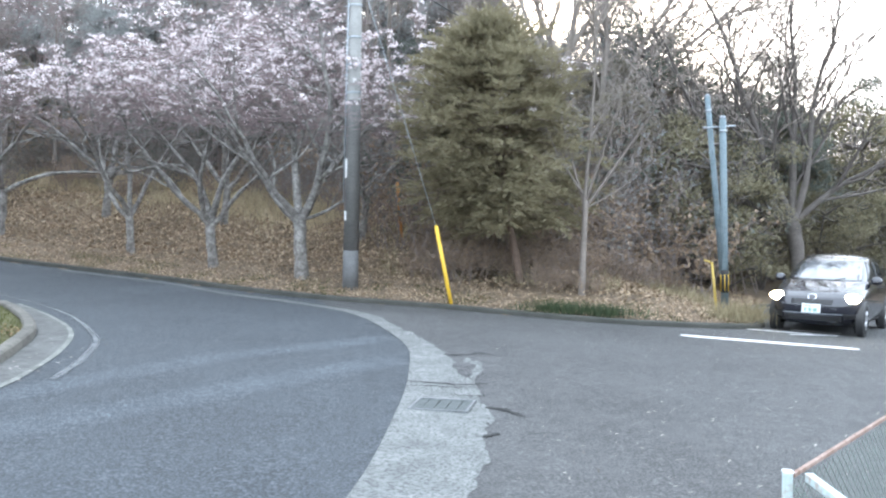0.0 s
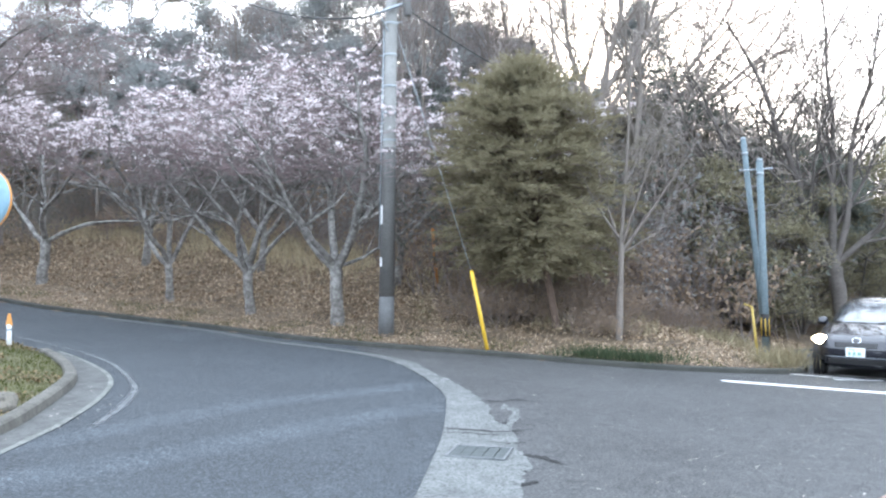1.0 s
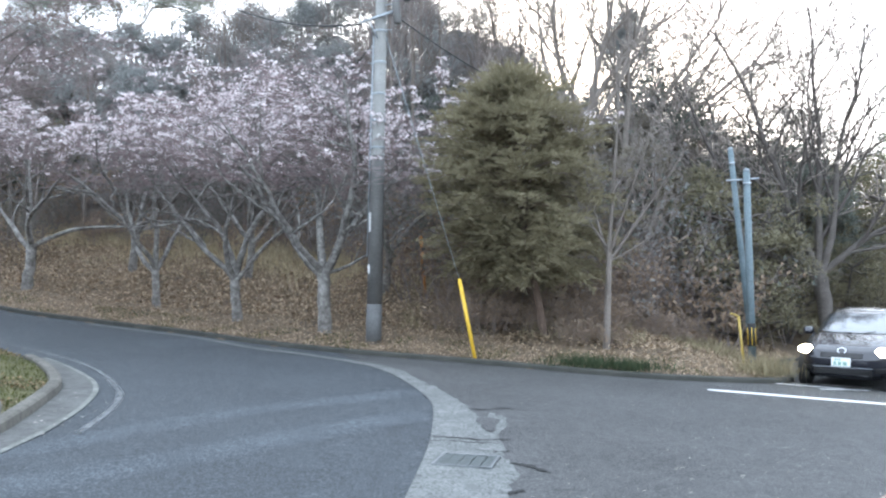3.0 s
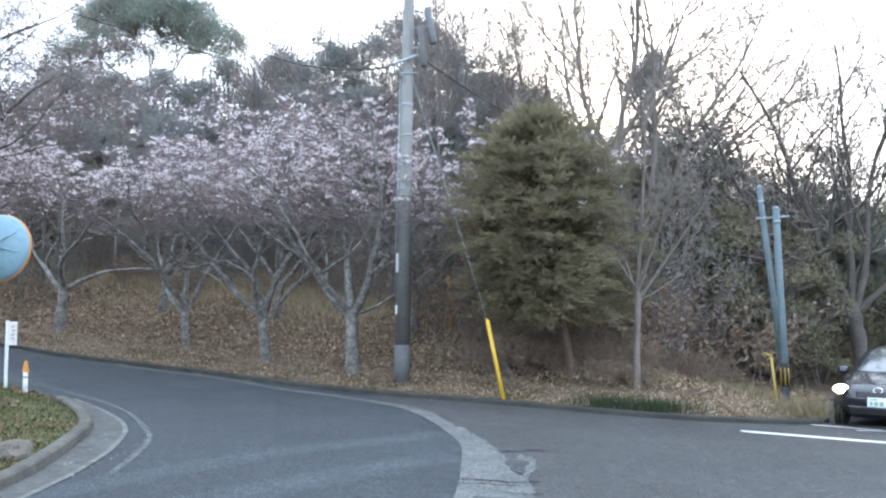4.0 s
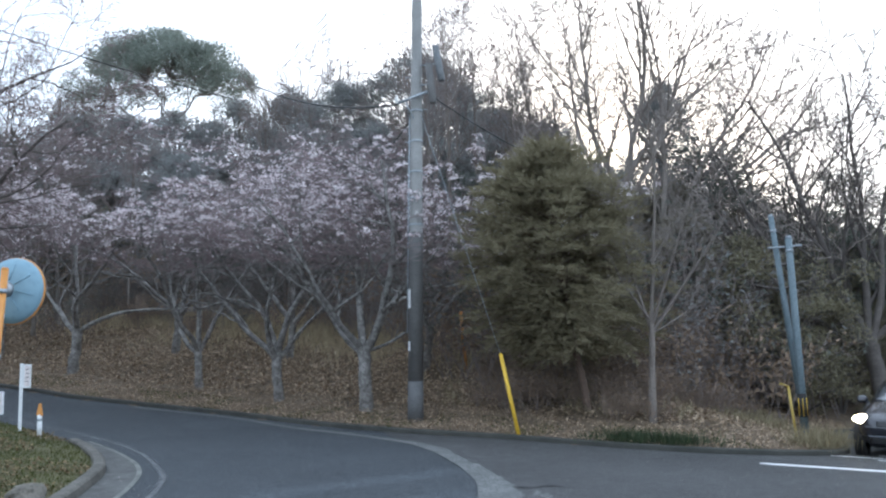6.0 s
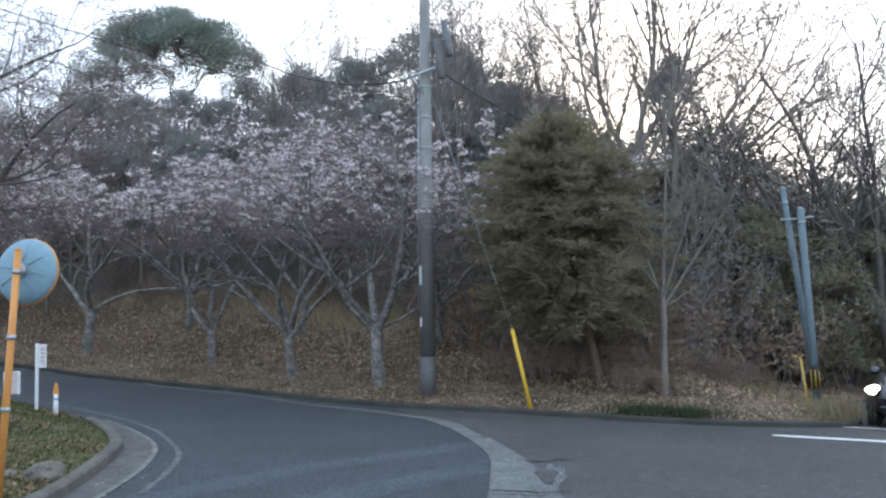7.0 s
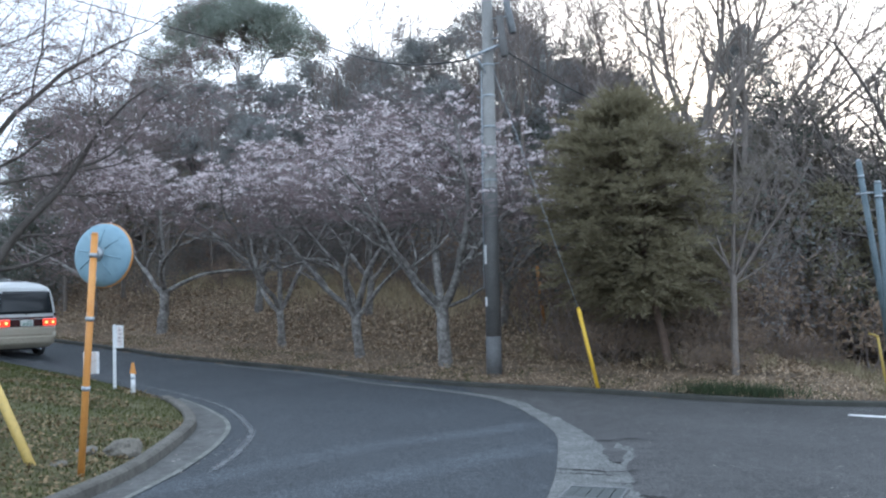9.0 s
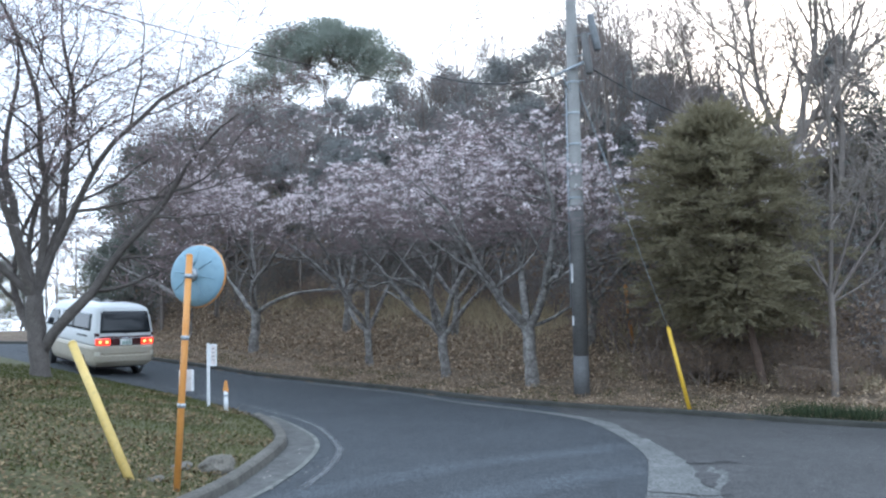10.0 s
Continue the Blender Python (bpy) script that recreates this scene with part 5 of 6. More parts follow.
# ---- roadside things on the grassed corner and by the poles ----
def traffic_mirror():
    bx, by = -5.22, 8.8
    e = empty("traffic_mirror", pose(bx, by, H(bx, by) - 0.1, 0, 0, 0), "round convex traffic mirror, blue-backed, on a worn orange post", "traffic mirror")
    d = Vector((0.07, 0.0, 1.0))
    T = 2.62
    at = lambda h: d * h
    tube("post", [at(0), at(T * 0.5), at(T)], 0.036, M_ORANGE, e, "faded orange steel post", 16)
    tube("cap", [at(T), at(T + 0.02)], [0.038, 0.024], M_ORANGE, e, sides=16)
    for h in (1.0, 1.72, 2.38):
        tube("clamp", [at(h), at(h + 0.045)], 0.045, M_STEEL, e, "steel clamp", 16)
    box("sign_box", (0.16, 0.05, 0.23), at(1.28) + Vector((-0.02, 0.11, 0)), M_WHITE, e, "white box strapped to the post", bevel=0.01)
    # dish faces away from the camera, towards the road bend
    c = at(2.42) + Vector((-0.04, 0.22, 0.0))
    face = Vector((0.1, 0.97, -0.08)).normalized()
    q = face.to_track_quat("Z", "Y").to_matrix().to_4x4()
    m = Matrix.Translation(c) @ q
    prof = [(0.0, -0.07), (0.09, -0.068), (0.2, -0.055), (0.27, -0.035), (0.325, -0.005), (0.34, 0.02), (0.345, 0.05)]
    n = 40
    v, f = [], []
    for r, z in prof:
        for k in range(n):
            a = 2 * math.pi * k / n
            v.append(m @ Vector((r * math.cos(a), r * math.sin(a), z)))
    for i in range(len(prof) - 1):
        for k in range(n):
            f.append((i * n + k, i * n + (k + 1) % n, (i + 1) * n + (k + 1) % n, (i + 1) * n + k))
    mesh_ob("back", v, f, M_MIRROR_BACK, e, "pale blue plastic back shell", True)
    # radial ribs on the back
    for k in range(8):
        a = 2 * math.pi * k / 8 + 0.2
        u = Vector((math.cos(a), math.sin(a), 0))
        tube("rib", [m @ (u * 0.1 + Vector((0, 0, -0.071))), m @ (u * 0.27 + Vector((0, 0, -0.04)))], 0.008, M_MIRROR_BACK, e, sides=6)
    tube("hub", [m @ Vector((0, 0, -0.11)), m @ Vector((0, 0, -0.06))], [0.06, 0.085], M_STEEL, e, sides=20)
    tube("bracket", [at(2.36), m @ Vector((0, 0, -0.1))], 0.025, M_STEEL, e, sides=8)
    # orange rim and the silvered face
    v, f = [], []
    for r, z in ((0.34, 0.04), (0.349, 0.04), (0.352, 0.062), (0.34, 0.065)):
        for k in range(n):
            a = 2 * math.pi * k / n
            v.append(m @ Vector((r * math.cos(a), r * math.sin(a), z)))
    for i in range(4):
        for k in range(n):
            i2 = (i + 1) % 4
            f.append((i * n + k, i * n + (k + 1) % n, i2 * n + (k + 1) % n, i2 * n + k))
    mesh_ob("rim", v, f, M_ORANGE, e, "orange rim", True)
    v, f = [m @ Vector((0, 0, 0.11))], []
    for i in range(1, 7):
        r = 0.34 * i / 6
        for k in range(n):
            a = 2 * math.pi * k / n
            v.append(m @ Vector((r * math.cos(a), r * math.sin(a), 0.11 - 0.055 * (i / 6) ** 2)))
    for k in range(n):
        f.append((0, 1 + k, 1 + (k + 1) % n))
    for i in range(5):
        for k in range(n):
            f.append((1 + i * n + k, 1 + (i + 1) * n + k, 1 + (i + 1) * n + (k + 1) % n, 1 + i * n + (k + 1) % n))
    mesh_ob("mirror", v, f, M_MIRROR, e, "silvered convex mirror", True)
    box("sticker", (0.07, 0.09, 0.002), (0, 0, 0), M_WHITE, e, "small white sticker").matrix_local = m @ Matrix.Translation((0.05, -0.27, -0.045)) @ pose(0, 0, 0, 10, 0, 0)
    return e


traffic_mirror()


def white_post():
    bx, by = -8.72, 15.9
    e = empty("marker_post", pose(bx, by, H(bx, by) - 0.05, 0, 0, 20), "slim white marker post with a small pale sign", "marker post")
    box("post", (0.055, 0.055, 1.28), (0, 0, 0.64), M_WHITE, e, bevel=0.008)
    box("sign", (0.13, 0.02, 0.42), (0.1, -0.03, 1.05), M_WHITE, e, "small upright white sign", bevel=0.004)
    box("border", (0.09, 0.004, 0.36), (0.1, -0.043, 1.05), mat("sign_pale_pink", (0.62, 0.55, 0.53), (0.7, 0.64, 0.62), 4, 30, 0.6, 0.1), e, "faded pinkish sign face")
    for k in range(4):
        box("bar", (0.05, 0.003, 0.014), (0.1, -0.047, 1.17 - 0.07 * k), M_POLE_DARK, e, "dark bar of small writing")
    return e


white_post()


def delineator():
    bx, by = -8.12, 15.45
    e = empty("delineator", pose(bx, by, H(bx, by) - 0.04, 0, 0, 0), "short white delineator with an orange reflector head", "road delineator")
    tube("post", [Vector((0, 0, 0)), Vector((0.0, 0, 0.44))], [0.042, 0.04], M_WHITE, e, sides=14)
    bm = bmesh.new()
    for v in bm_box(bm, (0.11, 0.05, 0.2), (0, 0, 0), None, 0.012):
        if v.co.z > 0:
            v.co.x = v.co.x * 0.3 - 0.03
    bmesh.ops.rotate(bm, cent=(0, 0, 0), matrix=Matrix.Rotation(radians(10), 3, "Y"), verts=bm.verts)
    bmesh.ops.translate(bm, vec=(0.015, 0, 0.53), verts=bm.verts)
    part("reflector_head", bm, M_ORANGE, e, "orange reflector head")
    tube("band", [Vector((0, 0, 0.34)), Vector((0, 0, 0.38))], 0.044, M_STEEL, e, sides=14)
    return e


delineator()


def rock(name, base, size, seed, label):
    bm = bmesh.new()
    bmesh.ops.create_icosphere(bm, subdivisions=3, radius=1.0)
    for v in bm.verts:
        p = v.co.copy()
        k = 1 + 0.32 * noise.noise(p * 1.1 + Vector((seed, 0, 0))) + 0.1 * noise.noise(p * 3.1 + Vector((seed, 5, 0)))
        k = min(k, 0.92 + 0.25 * abs(p.x))
        v.co = Vector((p.x * size[0], p.y * size[1], p.z * size[2])) * k
    ob = part(name, bm, M_STONE, smooth=False)
    ob.matrix_world = pose(base[0], base[1], H(*base) + size[2] * 0.35, 6, -14, 25)
    return tagged(ob, label, "boulder", "stones on the corner")


rock("boulder", (-5.38, 9.95), (0.23, 0.18, 0.17), 1, "grey-brown angular boulder on the turf by the kerb")
rock("boulder", (-5.75, 9.75), (0.15, 0.12, 0.06), 5, "flat grey stone on the turf")
rock("boulder", (-5.62, 9.0), (0.12, 0.1, 0.05), 9, "small brown stone on the turf")


def twin_pole(base, lean, height, r, label, marked=False):
    e = empty("steel_pole", pose(base[0], base[1], H(*base) - 0.1), label, "utility pole", "twin poles by the side road")
    d = Vector(lean).normalized()
    tube("shaft", [d * 0, d * height * 0.5, d * height], [r, r * 0.93, r * 0.85], M_BLUE_POLE, e, sides=16)
    tube("cap", [d * height, d * (height + 0.05)], [r * 0.9, r * 0.6], M_STEEL, e, sides=16)
    tube("band", [d * (height * 0.93), d * (height * 0.93 + 0.05)], r * 0.98, M_STEEL, e, "steel band", 16)
    if marked:
        tube("warning_sleeve", [d * 0.5, d * 1.0], r * 1.06, M_BLACK, e, "black warning sleeve", 16)
        for k in range(6):
            a = k * 1.047 + 0.3
            o = Vector((math.cos(a), math.sin(a), 0)) * r * 1.09
            tube("yellow_strip", [d * 0.52 + o, d * 0.9 + o], 0.009, M_YELLOW, e, "yellow strip", 6)
    return e


twin_pole((6.3, 20.14), (-0.035, 0.0, 1), 4.35, 0.085, "blue-grey pole with a yellow and black warning sleeve at its foot", True)
twin_pole((6.42, 20.45), (-0.11, 0.0, 1), 4.9, 0.07, "leaning blue-grey pole lashed beside its twin")
tube_arm = tube("pole_tie", [Vector((5.75, 20.3, 3.95)), Vector((6.45, 20.2, 4.0))], 0.02, M_STEEL, None, "", 8)
tagged(tube_arm, "short steel tie between the twin poles", "pole fitting")
op = empty("marker_stake", pose(-1.07, 23.8, H(-1.07, 23.8) - 0.1), "orange survey stake standing in the leaves under the trees", "stake")
# darker copy of the orange: the shade under the trees is in its colour
M_ORANGE_SHADED = mat("orange_paint_shaded", (0.42, 0.17, 0.045), (0.56, 0.26, 0.085), 4, 30, 0.7, 0.2, c3=(0.2, 0.1, 0.05))
tube("stake", [Vector((0, 0, 0)), Vector((-0.13, 0, 1.6))], 0.045, M_ORANGE_SHADED, op, sides=10)
tube("top", [Vector((-0.13, 0, 1.6)), Vector((-0.132, 0, 1.63))], [0.045, 0.03], M_ORANGE_SHADED, op, sides=10)


# ---- the near fence corner ----
M_PEEL = mat("fence_paint_peeling", (0.3, 0.4, 0.41), (0.5, 0.56, 0.55), 5, 24, 0.6, 0.5, c3=(0.26, 0.13, 0.08))
M_RUST = mat("fence_rusted", (0.15, 0.085, 0.06), (0.36, 0.27, 0.235), 5, 26, 0.85, 0.6, c3=(0.14, 0.07, 0.045))
M_MESH = plain("wire_mesh_green", (0.16, 0.22, 0.19), 0.6, 0.2)


def fence():
    g = H(1.5, 3.7)
    e = empty("fence", pose(0, 0, 0), "low steel fence corner with peeling pale-blue paint, rust and wire mesh", "fence")
    top = 0.93
    c = Vector((1.46, 3.72, top))
    r1 = Vector((3.36, 5.98, top + 0.01))
    r2 = Vector((1.42, 1.6, top))
    for p, q, nm in ((c, r1, "top_rail"), (c + Vector((0.06, -0.02, 0)), r2 + Vector((0.06, 0, 0)), "top_rail")):
        d = (q - p)
        L = d.length
        bm = bmesh.new()
        w_ = 0.019 if q is r1 else 0.036
        bm_box(bm, (L, w_, w_), (L / 2, 0, 0), None, 0.005)
        ob = part(nm, bm, M_RUST if q is r1 else M_PEEL, e, "rusted top rail" if q is r1 else "pale blue top rail with rust")
        ob.matrix_local = Matrix.Translation(p) @ d.to_track_quat("X", "Z").to_matrix().to_4x4()
    for p in (c, r1.copy(), r2.copy()):
        z0 = H(p.x, p.y) - 0.1
        box("post", (0.036, 0.036, top - z0 + 0.01), (p.x - (0.02 if p is c else 0), p.y, (top + z0) / 2 + 0.005), M_PEEL, e, "square post with peeling paint", bevel=0.006)
    box("cap", (0.04, 0.04, 0.012), (c.x - 0.02, c.y, top + 0.016), M_WHITE, e, "white post cap", bevel=0.004)
    for p, q in ((c, r1), (c, r2)):
        T = Tubes()
        d = q - p
        L = d.length
        n = int(L / 0.065)
        for k in range(n):
            for s in (-1, 1):
                a = p + d * (k / n)
                b = p + d * (min(1, max(0, (k + s * 14) / n)))
                h = 0.77 * (abs((b - a).length) / (14 * L / n))
                T.add([a + Vector((0, 0, -0.03)), Vector((b.x, b.y, p.z - 0.03 - h))], [0.0013, 0.0013], 3)
        tagged(T.ob("wire_mesh", M_MESH, e, "green chain-link mesh"), kind="stuff")
    return e


fence()


# ---- grass, leaves ----
def scatter_leaves():
    rng = random.Random(3)
    F = Flecks()
    n = 0
    xs = [rng.uniform(-21, 8.5) for _ in range(120000)]
    ys = [float(np.interp(x, KA[:22, 0], KA[:22, 1])) + 0.1 + 11 * rng.random() ** 1.08 for x in xs]
    zs = land_z(np.array(xs), np.array(ys))
    ds = behind(np.array(xs), np.array(ys))
    for x, y, z, d in zip(xs, ys, zs, ds):
        if d < 0.1 or noise.noise((x * 0.5, y * 0.5, 1.0)) < -0.8:
            continue
        if d > 1.5:
            z += 0.16 * noise.noise((x * 0.45, y * 0.45, 3.0)) + 0.05 * noise.noise((x * 1.7, y * 1.7, 9.0))
        u = rvec(rng)
        u.z = abs(u.z) * 0.45
        u.normalize()
        s = u.cross(Vector((rng.uniform(-0.5, 0.5), rng.uniform(-0.5, 0.5), 1))).normalized()
        l_ = rng.uniform(0.05, 0.1) * (0.75 if d < 2.0 else 1.1)
        F.add(Vector((x, y, z + rng.uniform(0.0, 0.06))), u, s, l_, l_ * rng.uniform(0.45, 0.8))
        n += 1
    ob = F.ob("leaf_litter", M_LEAF_DRY)
    return tagged(ob, "thick litter of curled brown fallen leaves on the bank", "leaves", kind="stuff")


scatter_leaves()


def grass(name, pts, hgt, material, label, seed, wide=0.012, lean=0.5):
    rng = random.Random(seed)
    F = Flecks()
    for x, y, z, k in pts:
        d = Vector((rng.uniform(-lean, lean), rng.uniform(-lean, lean), 1)).normalized()
        a = rng.uniform(0, 6.28)
        s = Vector((math.cos(a), math.sin(a), 0))
        h = hgt * rng.uniform(0.5, 1.2) * k
        F.add(Vector((x, y, z - 0.02)), d, s, h, wide)
    return tagged(F.ob(name, material), label, "grass", kind="stuff")


rng = random.Random(8)


def sample(n, fx, fy, keep):
    xs = np.array([fx() for _ in range(n)])
    ys = np.array([fy(x) for x in xs])
    zs = land_z(xs, ys)
    return [(x, y, z, 1.0) for x, y, z in zip(xs, ys, zs) if keep(x, y)]


kerb_y = lambda x: float(np.interp(x, KA[:22, 0], KA[:22, 1]))
crest = sample(16000, lambda: rng.uniform(-16, -1), lambda x: kerb_y(x) + 8.4 + rng.gauss(0, 1.3), lambda x, y: noise.noise((x * 0.6, y * 0.6, 4)) > -0.25)
grass("dry_grass", crest, 0.42, M_STRAW, "tall dry straw-coloured grass along the brow of the bank", 1, 0.014)
low_right = sample(5000, lambda: rng.uniform(-1.5, 6.4), lambda x: kerb_y(x) + 2.2 + 4.0 * rng.random(), lambda x, y: noise.noise((x * 0.8, y * 0.8, 14)) > -0.15)
grass("dry_grass", low_right, 0.3, M_GRASS_DRY, "dry weeds and straw grass between the trees", 2, 0.016, 0.7)
verge = sample(9000, lambda: rng.uniform(-18, 6), lambda x: kerb_y(x) + 0.2 + 1.4 * rng.random(), lambda x, y: noise.noise((x * 0.9, y * 0.9, 24)) > 0.02)
grass("verge_grass", verge, 0.1, M_GRASS, "short patchy green grass along the kerb", 3, 0.012)
for cx, cy, n in ((1.75, 17.85, 60), (2.15, 17.8, 260), (2.55, 17.68, 270), (2.95, 17.55, 210), (3.25, 17.5, 260), (3.75, 17.42, 40)):
    pts = [(cx + rng.gauss(0, 0.17), cy + rng.gauss(0, 0.13), H(cx, cy), 1.0) for _ in range(n)]
    tagged(grass("leaf_clump", pts, 0.29, M_STRAP, "clump of fresh green strap leaves behind the kerb", 30 + n, 0.017, 0.6), category="plant", group="green leaf clumps", kind="stuff")
clump = [(5.9 + rng.gauss(0, 0.3), 17.95 + rng.gauss(0, 0.25), H(5.9, 17.95), 1.0) for _ in range(700)]
grass("dry_grass", clump, 0.5, M_GRASS_DRY, "tuft of dry grass at the kerb end", 5, 0.014, 0.9)


def isle_sample(n, x0, x1, y0, y1):
    xs = np.array([rng.uniform(x0, x1) for _ in range(n)])
    ys = np.array([rng.uniform(y0, y1) for _ in range(n)])
    ii = -behind(xs, ys, IA)
    zs = land_z(xs, ys) + 0.03
    return [(x, y, z, 1.0) for x, y, z, i in zip(xs, ys, zs, ii) if i > 0.2]


turf_pts = [p for p in isle_sample(75000, -16, -4.7, 6.5, 21.5) if noise.noise((p[0] * 0.7, p[1] * 0.7, 2)) > -0.5]
grass("turf_grass", turf_pts, 0.07, M_GRASS, "short green grass on the road corner", 6, 0.012)
F = Flecks()
for x, y, z, k in isle_sample(26000, -13, -4.7, 6.5, 17):
    if noise.noise((x * 0.8, y * 0.8, 33)) < -0.28 + 0.045 * (y - 9):
        continue
    u = rvec(rng)
    u.z = abs(u.z) * 0.35
    u.normalize()
    s = u.cross(Vector((rng.uniform(-0.4, 0.4), rng.uniform(-0.4, 0.4), 1))).normalized()
    l_ = rng.uniform(0.035, 0.075)
    F.add(Vector((x, y, z + 0.03)), u, s, l_, l_ * 0.65)
tagged(F.ob("fallen_leaves", M_LEAF_TURF), "brown fallen leaves lying on the turf", "leaves", kind="stuff")
near_verge = [(x, y, H(x, y), 1.0) for x, y in ((1.5 + 3.4 * rng.random(), 2.6 + 3.8 * rng.random()) for _ in range(6500)) if behind(np.array([x]), np.array([y]), RA)[0] > 0.08]
grass("verge_grass", near_verge, 0.3, M_GRASS, "rough green grass behind the fence", 9, 0.014, 0.8)
weeds = [(1.42 + rng.gauss(0, 0.09), 3.78 + rng.gauss(0, 0.1), H(1.42, 3.78), 1.0) for _ in range(170)]
grass("dry_weeds", weeds, 0.75, M_GRASS_DRY, "dry brown weeds round the fence post", 12, 0.006, 0.5)
F = Flecks()
for k in range(1500):
    x, y = rng.uniform(0.6, 8), 4.2 + 12.5 * rng.random() ** 1.5
    if behind(np.array([x]), np.array([y]))[0] > -0.1:
        continue
    a = rng.uniform(0, 6.28)
    u = Vector((math.cos(a), math.sin(a), rng.uniform(0.0, 0.3)))
    F.add(Vector((x, y, RZ(x, y) + 0.012)), u, Vector((-math.sin(a), math.cos(a), 0.1)), rng.uniform(0.015, 0.07) * (1 if k % 5 else 1.5), rng.uniform(0.006, 0.017))
for k in range(60):
    x, y = rng.uniform(-5.2, -4.4), rng.uniform(8, 15)
    a = rng.uniform(0, 6.28)
    F.add(Vector((x - max(0, y - 12) * 0.5, y, RZ(x, y) + 0.015)), Vector((math.cos(a), math.sin(a), 0.1)), Vector((-math.sin(a), math.cos(a), 0)), 0.05, 0.035)
tagged(F.ob("road_litter", leafmat("pale_litter", (0.05, 0.042, 0.034), (0.44, 0.4, 0.37), 0.7, 0.1)), "pale petals and leaf scraps on the asphalt", "leaves", kind="stuff")


# ---- vehicles ----
class Shell:
    """A rounded body of level rings (z, x0, x1, half width, squareness)."""

    def __init__(self, rings):
        self.r = np.array(rings, float)

    def at(self, z):
        return [float(np.interp(z, self.r[:, 0], self.r[:, k])) for k in (1, 2, 3, 4)]

    def mesh(self, name, material, parent, label="", n=64, sub=3):
        zs = []
        for a, b in zip(self.r[:-1, 0], self.r[1:, 0]):
            zs += [a + (b - a) * k / sub for k in range(sub)]
        zs.append(self.r[-1, 0])
        v, f = [], []
        for z in zs:
            x0, x1, w, p = self.at(z)
            for k in range(n):
                t = 2 * math.pi * k / n
                c, s = math.cos(t), math.sin(t)
                v.append(((x0 + x1) / 2 + (x1 - x0) / 2 * math.copysign(abs(c) ** (2 / p), c), w * math.copysign(abs(s) ** (2 / p), s), z))
        for i in range(len(zs) - 1):
            for k in range(n):
                f.append((i * n + k, i * n + (k + 1) % n, (i + 1) * n + (k + 1) % n, (i + 1) * n + k))
        f.append(tuple(range(n))[::-1])
        f.append(tuple((len(zs) - 1) * n + k for k in range(n)))
        return mesh_ob(name, v, f, material, parent, label, True)

    def side(self, x, z, s):
        x0, x1, w, p = self.at(z)
        u = min(0.999, abs((x - (x0 + x1) / 2) / ((x1 - x0) / 2)))
        return s * w * (1 - u ** p) ** (1 / p)

    def end(self, y, z, s):
        x0, x1, w, p = self.at(z)
        u = min(0.985, abs(y) / w)
        return (x0 + x1) / 2 + s * (x1 - x0) / 2 * (1 - u ** p) ** (1 / p)

    def patch_end(self, name, y0, y1, z0, z1, s, material, parent, label="", off=0.006, n=14, m=7, shrink=0.0):
        """A panel on the front (s=1) or back (s=-1)."""
        v, f = [], []
        for j in range(m + 1):
            z = z0 + (z1 - z0) * j / m
            k = 1 - shrink * j / m
            for i in range(n + 1):
                y = (y0 + (y1 - y0) * i / n) * k
                v.append((self.end(y, z, s) + s * off, y * (1 + 0.004), z))
        for j in range(m):
            for i in range(n):
                a = j * (n + 1) + i
                f.append((a, a + 1, a + n + 2, a + n + 1))
        return self.thick(name, v, f, (-s * (off + 0.02), 0, 0), material, parent, label)

    def patch_side(self, name, xa, xb, z0, z1, s, material, parent, label="", off=0.006, n=12, m=6):
        """A panel on a side; xa and xb are (bottom, top) ends."""
        v, f = [], []
        for j in range(m + 1):
            t = j / m
            z = z0 + (z1 - z0) * t
            a, b = xa[0] + (xa[1] - xa[0]) * t, xb[0] + (xb[1] - xb[0]) * t
            for i in range(n + 1):
                x = a + (b - a) * i / n
                v.append((x, self.side(x, z, s) + s * off, z))
        for j in range(m):
            for i in range(n):
                q = j * (n + 1) + i
                f.append((q, q + 1, q + n + 2, q + n + 1))
        return self.thick(name, v, f, (0, -s * (off + 0.02), 0), material, parent, label)

    def thick(self, name, v, f, back, material, parent, label):
        bm = bmesh.new()
        vs = [bm.verts.new(p) for p in v]
        for q in f:
            bm.faces.new([vs[i] for i in q])
        edges = [e for e in bm.edges if e.is_boundary]
        r = bmesh.ops.extrude_edge_only(bm, edges=edges)
        bmesh.ops.translate(bm, vec=back, verts=[q for q in r["geom"] if isinstance(q, bmesh.types.BMVert)])
        return part(name, bm, material, parent, label, True)


M_CAR = plain("car_paint_black_blue", (0.012, 0.013, 0.02), 0.22, 0.2, coat=1.0)
M_GLASS = plain("car_glass_dark", (0.018, 0.022, 0.026), 0.06)
M_GLASS.node_tree.nodes["Principled BSDF"].inputs["Specular IOR Level"].default_value = 0.4
M_SCREEN = plain("windscreen_glass", (0.03, 0.04, 0.05), 0.03)
M_SCREEN.node_tree.nodes["Principled BSDF"].inputs["Specular IOR Level"].default_value = 1.0
M_SCREEN.node_tree.nodes["Principled BSDF"].inputs["IOR"].default_value = 2.1
M_GLASS_CLEAR = plain("headlamp_cover", (0.75, 0.74, 0.68), 0.12, emit=(1.0, 0.85, 0.55), strength=5.0)
M_LAMP = plain("headlamp_lit", (0.9, 0.88, 0.8), 0.2, emit=(1.0, 0.86, 0.55), strength=22.0)
M_TAIL = plain("tail_lamp_lit", (0.5, 0.02, 0.015), 0.25, emit=(1.0, 0.05, 0.02), strength=1.0)
M_TAIL_HOT = plain("tail_bulb_lit", (0.9, 0.3, 0.1), 0.3, emit=(1.0, 0.3, 0.08), strength=3.0)
